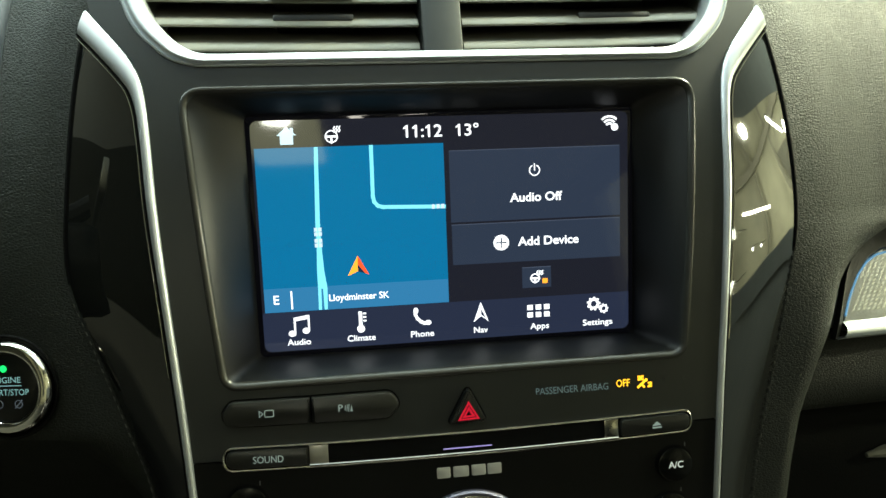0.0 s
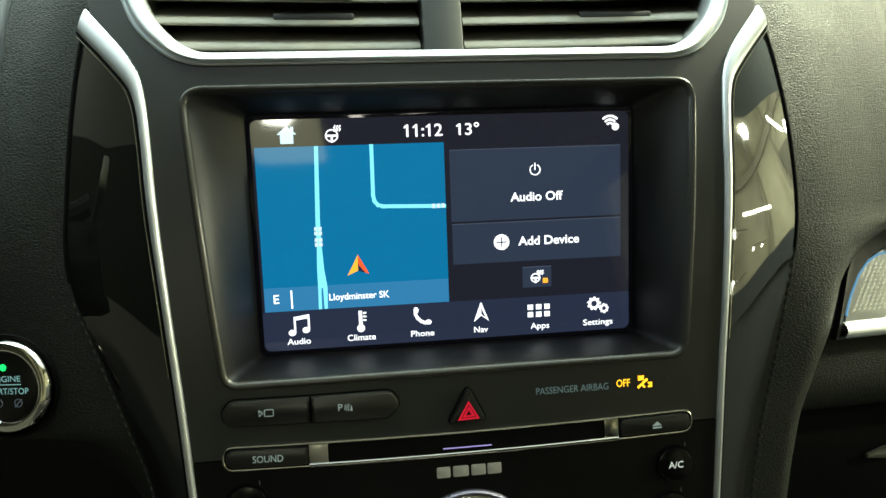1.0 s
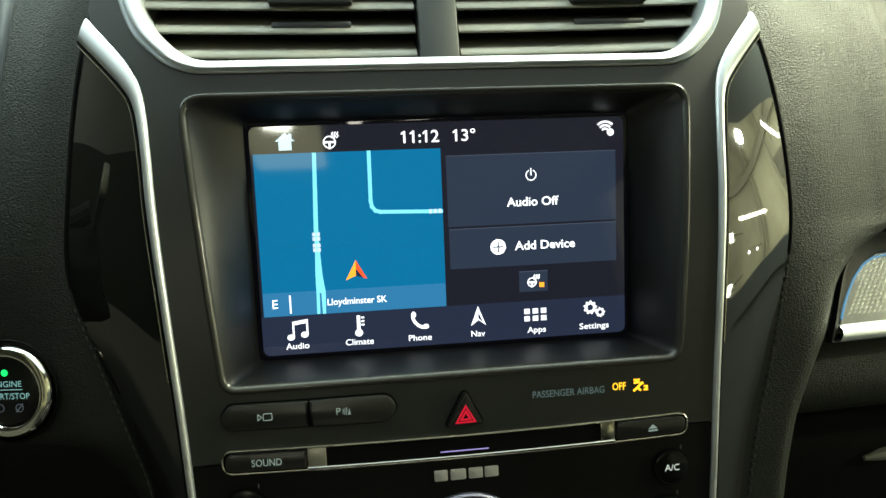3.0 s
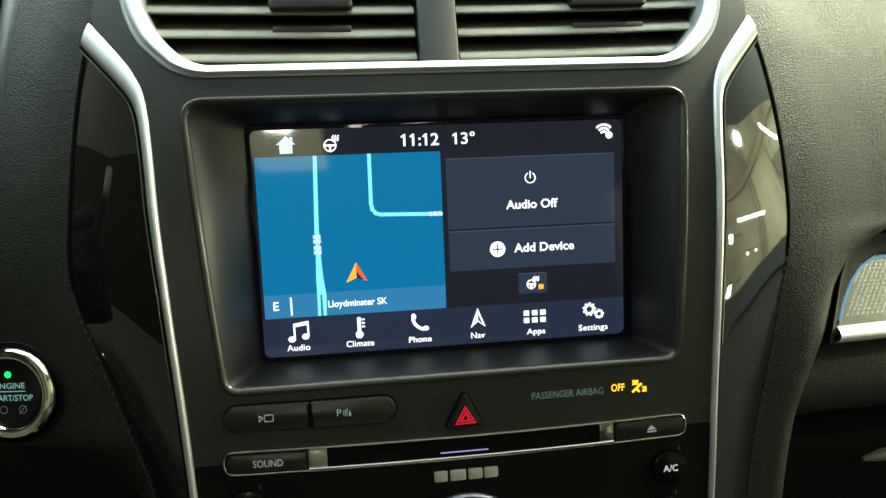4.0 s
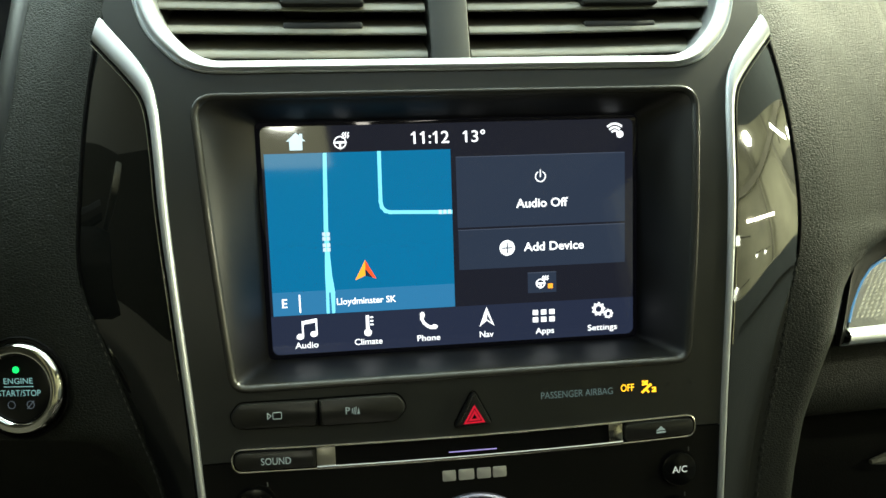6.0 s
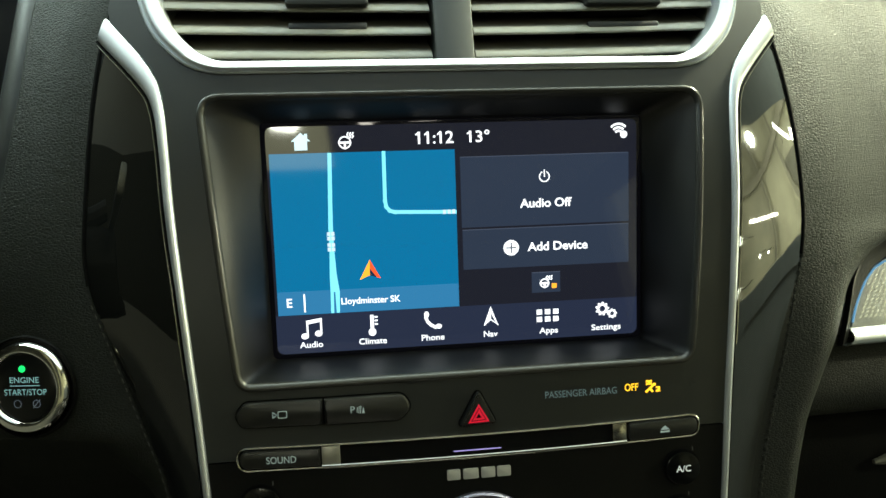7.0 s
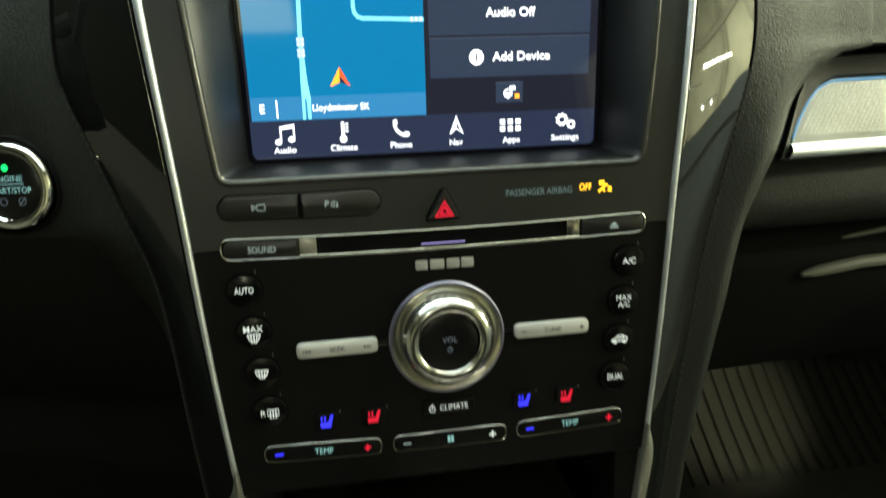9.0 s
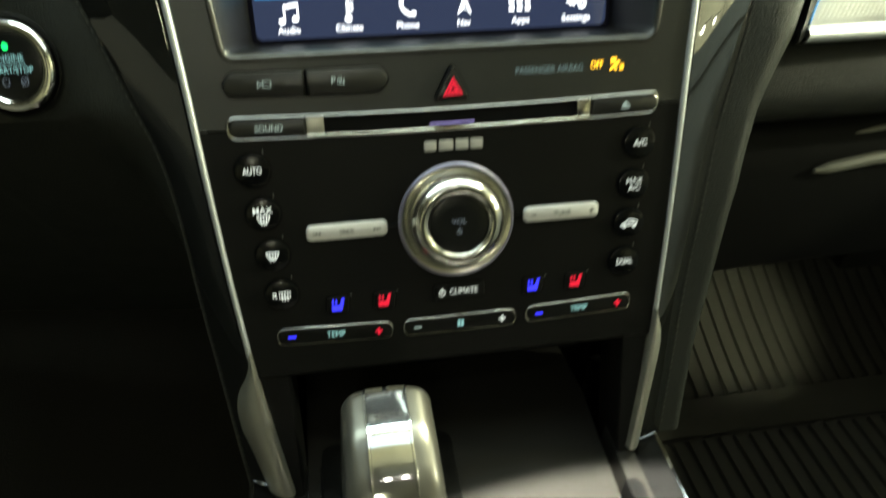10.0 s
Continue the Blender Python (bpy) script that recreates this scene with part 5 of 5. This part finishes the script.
bm = bmesh.new()
rows = []
for k in range(65):
    x = -0.785 + 1.57 * k / 64
    y = pad_right(x - 0.14, 0.160) if x > 0.14 else pad_left(-0.14 - x, 0.160) if x < -0.14 else 0.036
    a, b = out_of((x, y + 0.002, 0.150)), out_of((x, y - (0.020 if x > 0.14 else 0.004), 0.164))
    rows.append([a, b, b + Vector((0, 0.03, 0.012)), b + Vector((0, 0.12, 0.015)), b + Vector((0, 0.40, -0.01)), Vector((x, 0.78, 1.06))])
loft(bm, rows, closed=False)
part("dash_top", bm, LEATHER, shell, "black leather dashboard top")
bm = bmesh.new()
loft(bm, [[Vector((x, 0.56, z)) for z in (0.38, 1.06)] for x in (-0.78, 0.78)], closed=False)
part("firewall", bm, CARPET, shell, "dark carpeted bulkhead")
# cubby under the stack
bm = bmesh.new()
loft(bm, [[Vector((x, y, z)) for x in (-0.093, 0.093)] for y, z in ((-0.062, 0.750), (0.03, 0.752), (0.06, 0.735), (0.065, 0.684), (-0.02, 0.681))], closed=False)
part("cubby", bm, LOWER, shell, "dark storage cubby under the controls")

console = thing("center_console", (0, -0.3, 0.42), "satin grey centre console with raised edge rails", "center console", upright=True)


def plan(bm, outline, low, high, edge=0.001):
    puck(bm, [Vector(p) for p in outline], lambda x, y, out=0.0: Vector((x, y, out)), low, high, edge)


bm = bmesh.new()
plan(bm, fillet([(-0.088, -0.60), (0.0815, -0.60), (0.0815, -0.135), (0.084, -0.06), (0.080, -0.015), (-0.088, -0.015)], 0.004, 4), 0.60, 0.681)
part("console_top", bm, CONSOLE, console, "satin grey console surface")
for s in (1, -1):
    bm = bmesh.new()
    plan(bm, fillet([(s * 0.0850, -0.60), (s * 0.0985, -0.60), (s * 0.0985, -0.098), (s * 0.0880, -0.080)], 0.003, 4), 0.60, 0.6835)
    part("edge_rail", bm, CONSOLE, console, "satin grey edge rail")
    bm = bmesh.new()
    plan(bm, fillet([(s * 0.0867, -0.60), (s * 0.0955, -0.60), (s * 0.0955, -0.128), (s * 0.0930, -0.1235), (s * 0.0867, -0.1235)], [0.001, 0.001, 0.003, 0.003, 0.0008], 4), 0.66, 0.6842)
    part("rail_slot", bm, VOID, console, "dark rounded slot in the rail")
    bm = bmesh.new()
    plan(bm, [(s * 0.0990, -0.60), (s * 0.1170, -0.60), (s * 0.1170, -0.030), (s * 0.0990, -0.030)], 0.60, 0.679)
    part("side_strip", bm, VOID, console, "smooth black side strip")
    bm = bmesh.new()
    tube(bm, [Vector((s * 0.1174, y, 0.6795)) for y in (-0.60, -0.4, -0.2, -0.06)], 0.0008, 6)
    part("chrome_line", bm, CHROME, console, "hair-thin chrome line")
    bm = bmesh.new()
    loft(bm, [[Vector((s * x, y, z)) for x, z in ((0.1178, 0.679), (0.121, 0.672), (0.124, 0.60), (0.15, 0.44), (0.155, 0.40))] for y in (-0.60, -0.3, -0.05, 0.2, 0.55)], closed=False)
    part("console_side", bm, CARPET, console, "dark carpeted console flank")
    bm = bmesh.new()
    loft(bm, [[STACK @ Vector((s * x, y, z)) for x, y in ((0.0885, 0.03), (0.0885, 0.003), (0.0895, 0.0012), (0.1040 - (-0.2 - z) * 0.10, 0.0012))] for z in (-0.212, -0.235, -0.26, -0.29)], closed=False)
    part("cubby_cheek", bm, LOWER, console, "dark cheek beside the cubby")
bm = bmesh.new()
plan(bm, [(-0.0805, -0.17), (-0.0798, -0.17), (-0.0798, -0.09), (-0.0805, -0.09)], 0.67, 0.6825, 0.0002)
part("gate_line", bm, CHROME, console, "hair-thin chrome line by the shifter")
bm = bmesh.new()
plan(bm, [(-0.0872, -0.17), (-0.0867, -0.17), (-0.0867, -0.09), (-0.0872, -0.09)], 0.67, 0.6845, 0.0002)
part("gate_line", bm, CHROME, console, "hair-thin chrome line by the shifter")
bm = bmesh.new()
plan(bm, fillet([(-0.0795, -0.30), (-0.006, -0.30), (-0.004, -0.075), (-0.0795, -0.075)], 0.008, 5), 0.66, 0.6820)
part("shift_gate", bm, SOFT, console, "soft black shifter surround")

# ---- gear selector ----
shifter = thing("gear_selector", (-0.0415, -0.128, 0.682), "silver gear selector knob with a mirror-bright centre band", "gear selector", upright=True)
PROFILE = resample(fillet([(-0.098, 0.690), (-0.0985, 0.750), (-0.1010, 0.7610), (-0.1290, 0.7615), (-0.1530, 0.7515), (-0.1680, 0.7250), (-0.1720, 0.690)], [0.002, 0.006, 0.004, 0.03, 0.03, 0.03, 0.002], 10, closed=False), 110)
MIDY, MIDZ = -0.132, 0.70


def knob_slice(x, puff=0.0):
    """Section of the barrel-shaped knob at x from its middle."""
    f = abs(x) / 0.0238
    k = 1.0 - 0.035 * f ** 2 - 0.085 * f ** 7 + puff
    return [Vector((-0.0425 + x * (0.90 + 0.19 * (0.762 - p.y) / 0.07), MIDY + (p.x - MIDY) * k, MIDZ + (p.y - MIDZ) * k)) for p in PROFILE]


for a, b in ((-0.0238, -0.0112), (0.0112, 0.0238)):
    xs = [a + (b - a) * k / 16 for k in range(17)]
    bm = bmesh.new()
    loft(bm, [knob_slice(xs[0], -0.03)] + [knob_slice(x) for x in xs] + [knob_slice(xs[-1], -0.03)], cap_first=True, cap_last=True)
    part("side_cheek", bm, CHEEK, shifter, "satin silver cheek")
# the band and, over the back of it, the satin cap with its release notch
CAPPED = next(k for k, p in enumerate(PROFILE) if p.x < -0.1022)
xs = [-0.0102 + 0.0204 * k / 12 for k in range(13)]
bm = bmesh.new()
cut = [knob_slice(x, 0.004 - (0.03 if k in (0, 14) else 0.0))[CAPPED:] for k, x in enumerate([xs[0]] + xs + [xs[-1]])]
loft(bm, cut, closed=False)
part("center_band", bm, BANDGLOSS, shifter, "mirror-bright band")
bm = bmesh.new()
for side in (1, -1):
    ys = [side * (0.0012 + 0.0090 * k / 8) for k in range(9)]
    cut = [knob_slice(x, 0.006 - (0.03 if k in (0, 10) else 0.0))[:CAPPED + 2] for k, x in enumerate([ys[0]] + ys + [ys[-1]])]
    loft(bm, cut, closed=False)
part("back_cap", bm, CHEEK, shifter, "satin cap behind the band")
bm = bmesh.new()
loft(bm, [knob_slice(x, -0.02)[:CAPPED + 2] for x in (-0.0016, 0.0, 0.0016)], closed=False)
part("notch", bm, VOID, shifter, "small dark notch")
for x in (-0.0107, 0.0107):
    bm = bmesh.new()
    tube(bm, knob_slice(x, 0.004), 0.0007, 6)
    part("chrome_bead", bm, CHROME, shifter)
bm = bmesh.new()
plan(bm, rrect(-0.0415, -0.130, 0.050, 0.062, 0.012), 0.675, 0.694, 0.004)
part("knob_collar", bm, SOFT, shifter, "black collar under the knob")

# ---- foot spaces ----
bm = bmesh.new()
loft(bm, [[Vector((x, y, z)) for y, z in ((-2.6, 0.40), (0.06, 0.40), (0.12, 0.41), (0.30, 0.47), (0.56, 0.70))] for x in (-0.78, -0.3, 0.3, 0.78)], closed=False)
me = mesh_of("floor", bm, CARPET)
floor = tagged(new("floor", me), "dark carpeted car floor rising to the bulkhead", "floor", "", "structure")

rug = thing("floor_mat", (0.40, 0.05, 0.41), "grey ribbed floor mat with a smooth cross band", "floor mat", upright=True)


def rug_z(y):
    return 0.412 + (0.0 if y < 0.08 else 0.9 * (y - 0.08) ** 1.5)


def rug_strip(bm, x0, x1, ys, lift):
    rows = []
    for y in ys:
        z = rug_z(y)
        rows.append([Vector((x0, y, z)), Vector((x0 + 0.002, y, z + lift)), Vector((x1 - 0.002, y, z + lift)), Vector((x1, y, z))])
    loft(bm, rows, closed=False)


bm = bmesh.new()
rug_strip(bm, 0.17, 0.70, [-0.6 + 1.0 * k / 30 for k in range(31)], 0.004)
part("mat_base", bm, CARPET, rug)
for y0, y1 in ((-0.42, 0.055), (0.105, 0.36)):
    for k in range(29):
        x = 0.19 + 0.0175 * k
        bm = bmesh.new()
        rug_strip(bm, x, x + 0.0143, [y0 + (y1 - y0) * j / 10 for j in range(11)], 0.0085)
        part("rib", bm, MAT, rug)
bm = bmesh.new()
rug_strip(bm, 0.19, 0.69, [0.058 + 0.044 * j / 4 for j in range(5)], 0.011)
part("cross_band", bm, MAT, rug, "smooth cross band")

# ---- cabin shell ----


def slab(name, corners, thick, material, label, category):
    """A flat panel with thickness, from its corners."""
    ring = [Vector(p) for p in corners]
    n = (ring[1] - ring[0]).cross(ring[-1] - ring[0]).normalized() * thick
    bm = bmesh.new()
    loft(bm, [ring, [p + n for p in ring]], cap_first=True, cap_last=True)
    bmesh.ops.recalc_face_normals(bm, faces=bm.faces)
    return tagged(new(name, mesh_of(name, bm, material)), label, category, "", "structure")


slab("ceiling", [(-0.70, -2.6, 1.52), (0.70, -2.6, 1.52), (0.70, -0.30, 1.50), (-0.70, -0.30, 1.50)], 0.03, HEADLINER, "beige fabric headliner of the car", "ceiling")
for s in (1, -1):
    side_name = "wall_right" if s > 0 else "wall_left"
    # passenger door and corner panel coloured as lit, the driver's as shaded
    slab(side_name, [(s * 0.80, -2.6, 0.35), (s * 0.80, 0.80, 0.35), (s * 0.80, 0.80, 0.90), (s * 0.80, -2.6, 0.90)], 0.04, LITDOOR if s > 0 else TRIM, "door panel below the window line, paled as if lit" if s > 0 else "dark door panel below the window line", "wall")
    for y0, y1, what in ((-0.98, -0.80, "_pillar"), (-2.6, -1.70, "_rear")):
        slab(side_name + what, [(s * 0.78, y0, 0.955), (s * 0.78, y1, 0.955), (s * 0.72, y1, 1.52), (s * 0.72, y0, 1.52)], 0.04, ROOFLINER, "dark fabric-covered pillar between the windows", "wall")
    # pillar beige on the lit side, charcoal on the shaded one, light set by colour
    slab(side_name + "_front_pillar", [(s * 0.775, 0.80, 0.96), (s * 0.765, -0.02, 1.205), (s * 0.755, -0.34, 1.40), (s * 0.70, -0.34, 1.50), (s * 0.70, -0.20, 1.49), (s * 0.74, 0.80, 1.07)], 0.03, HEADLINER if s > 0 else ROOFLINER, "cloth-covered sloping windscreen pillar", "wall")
    slab(side_name + "_sail", [(s * 0.785, -0.22, 0.84), (s * 0.785, 0.80, 0.84), (s * 0.785, 0.80, 1.10), (s * 0.785, 0.12, 0.970)], 0.01, LITDOOR if s > 0 else TRIM, "plain corner panel at the front of the door window", "wall")
    slab(side_name + "_roof_edge", [(s * 0.70, -2.6, 1.52), (s * 0.70, -0.30, 1.50), (s * 0.76, -0.30, 1.44), (s * 0.76, -2.6, 1.46)], 0.02, ROOFLINER, "charcoal roof edge above the windows", "wall")
slab("wall_back", [(-0.80, -2.6, 0.35), (0.80, -2.6, 0.35), (0.80, -2.6, 1.52), (-0.80, -2.6, 1.52)], 0.04, TRIM, "dark tailgate panel", "wall")

# lamps in the headliner
overhead = thing("overhead_console", (0, -0.46, 1.50), "beige overhead console with two lit reading lamps", "overhead console", upright=True)
bm = bmesh.new()
puck(bm, rrect(0, -0.46, 0.24, 0.26, 0.04, 6), lambda x, y, out=0.0: Vector((x, y, 1.503 - out)), 0.0, 0.022, 0.010)
part("housing", bm, HEADLINER, overhead, "beige moulded housing")
for x in (-0.065, 0.065):
    bm = bmesh.new()
    puck(bm, rrect(x, -0.52, 0.034, 0.050, 0.008, 5), lambda x, y, out=0.0: Vector((x, y, 1.503 - out)), 0.018, 0.0245, 0.002)
    part("lamp_lens", bm, LENS, overhead, "lit white lens")
dome = thing("dome_lamp", (-0.22, -1.30, 1.505), "lit rear dome lamp in a beige bezel", "dome lamp", upright=True)
# wide bezel added as a glow, no lamp itself
bm = bmesh.new()
puck(bm, rrect(-0.222, -1.300, 0.19, 0.38, 0.02, 6), lambda x, y, out=0.0: Vector((x, y, 1.512 - out)), 0.0, 0.012, 0.006)
part("bezel", bm, GLOWBEZEL, dome, "pale bezel, glowing in place of lit headliner")
bm = bmesh.new()
puck(bm, rrect(-0.218, -1.150, 0.062, 0.050, 0.004, 5), lambda x, y, out=0.0: Vector((x, y, 1.512 - out)), 0.010, 0.016, 0.002)
part("lamp_lens", bm, LENS, dome, "lit white lens")

# hall round the car
slab("ground", [(-8, -9, 0.0), (14, -9, 0.0), (14, 9, 0.0), (-8, 9, 0.0)], -0.1, CONCRETE, "grey concrete floor of the hall", "ground")
slab("wall_east", [(14, -9, 0), (14, 9, 0), (14, 9, 6.2), (14, -9, 6.2)], 0.1, HALLWALL, "pale painted wall of the hall", "wall")
slab("wall_west", [(-8, -9, 0), (-8, 9, 0), (-8, 9, 6.2), (-8, -9, 6.2)], 0.1, DARKWALL, "grey steel wall of the hall", "wall")
slab("wall_north", [(-8, 9, 0), (14, 9, 0), (14, 9, 6.2), (-8, 9, 6.2)], 0.1, HALLWALL, "pale painted wall of the hall", "wall")
slab("wall_south", [(-8, -9, 0), (14, -9, 0), (14, -9, 6.2), (-8, -9, 6.2)], 0.1, HALLWALL, "pale painted wall of the hall", "wall")
slab("roof", [(-8, -9, 6.2), (14, -9, 6.2), (14, 9, 6.2), (-8, 9, 6.2)], 0.1, HALLWALL, "pale roof of the hall", "roof")


def strip_lamp(a, b, r):
    """A fluorescent lamp: a lit tube between two caps on a back plate."""
    a, b = Vector(a), Vector(b)
    lamp = thing("strip_lamp", (a + b) / 2, "lit fluorescent strip lamp hanging in the hall", "strip lamp", "hall strip lamps", upright=True)
    bm = bmesh.new()
    tube(bm, [a.lerp(b, k / 6) for k in range(7)], r, 10)
    part("tube", bm, TUBE, lamp, "glowing white tube")
    bm = bmesh.new()
    up = Vector((0.02 + r, 0, r * 1.6))
    tube(bm, [a + up, b + up], r * 0.8, 8)
    part("back_plate", bm, TRIM, lamp)
    bm = bmesh.new()
    tube(bm, [(a + b) / 2 + up, Vector((14.03, (a.y + b.y) / 2, (a.z + b.z) / 2 + up.z))], 0.02, 8)
    part("wall_arm", bm, TRIM, lamp, "dark arm from the wall")


for a, b, r in (((1.09, 3.96), (1.88, 3.18), 0.07), ((2.32, 3.27), (1.99, 3.06), 0.05), ((-3.98, 2.69), (-4.06, 2.41), 0.05),
                ((-2.52, 1.24), (-2.44, 1.16), 0.05), ((-3.19, 1.50), (-3.11, 1.42), 0.05), ((-4.14, 1.05), (-4.19, 0.69), 0.05)):
    strip_lamp((12, *a), (12, *b), r)

# steel frame of the hall's far side
for y, w in ((-2.15, 0.16), (0.55, 0.22)):
    slab("column", [(13.4, y, 0.0), (13.4, y + w, 0.0), (13.4, y + w, 6.2), (13.4, y, 6.2)], 0.2, STEEL, "painted steel column of the hall", "column")
slab("beam", [(13.3, -9.0, 4.0), (13.3, 9.0, 4.0), (13.3, 9.0, 4.28), (13.3, -9.0, 4.28)], 0.2, STEEL, "painted steel beam across the hall", "beam")
slab("door_1", [(13.9, 0.9, 0.0), (13.9, 4.4, 0.0), (13.9, 4.4, 3.3), (13.9, 0.9, 3.3)], 0.08, DARKDOOR, "grey closed hall door", "door")
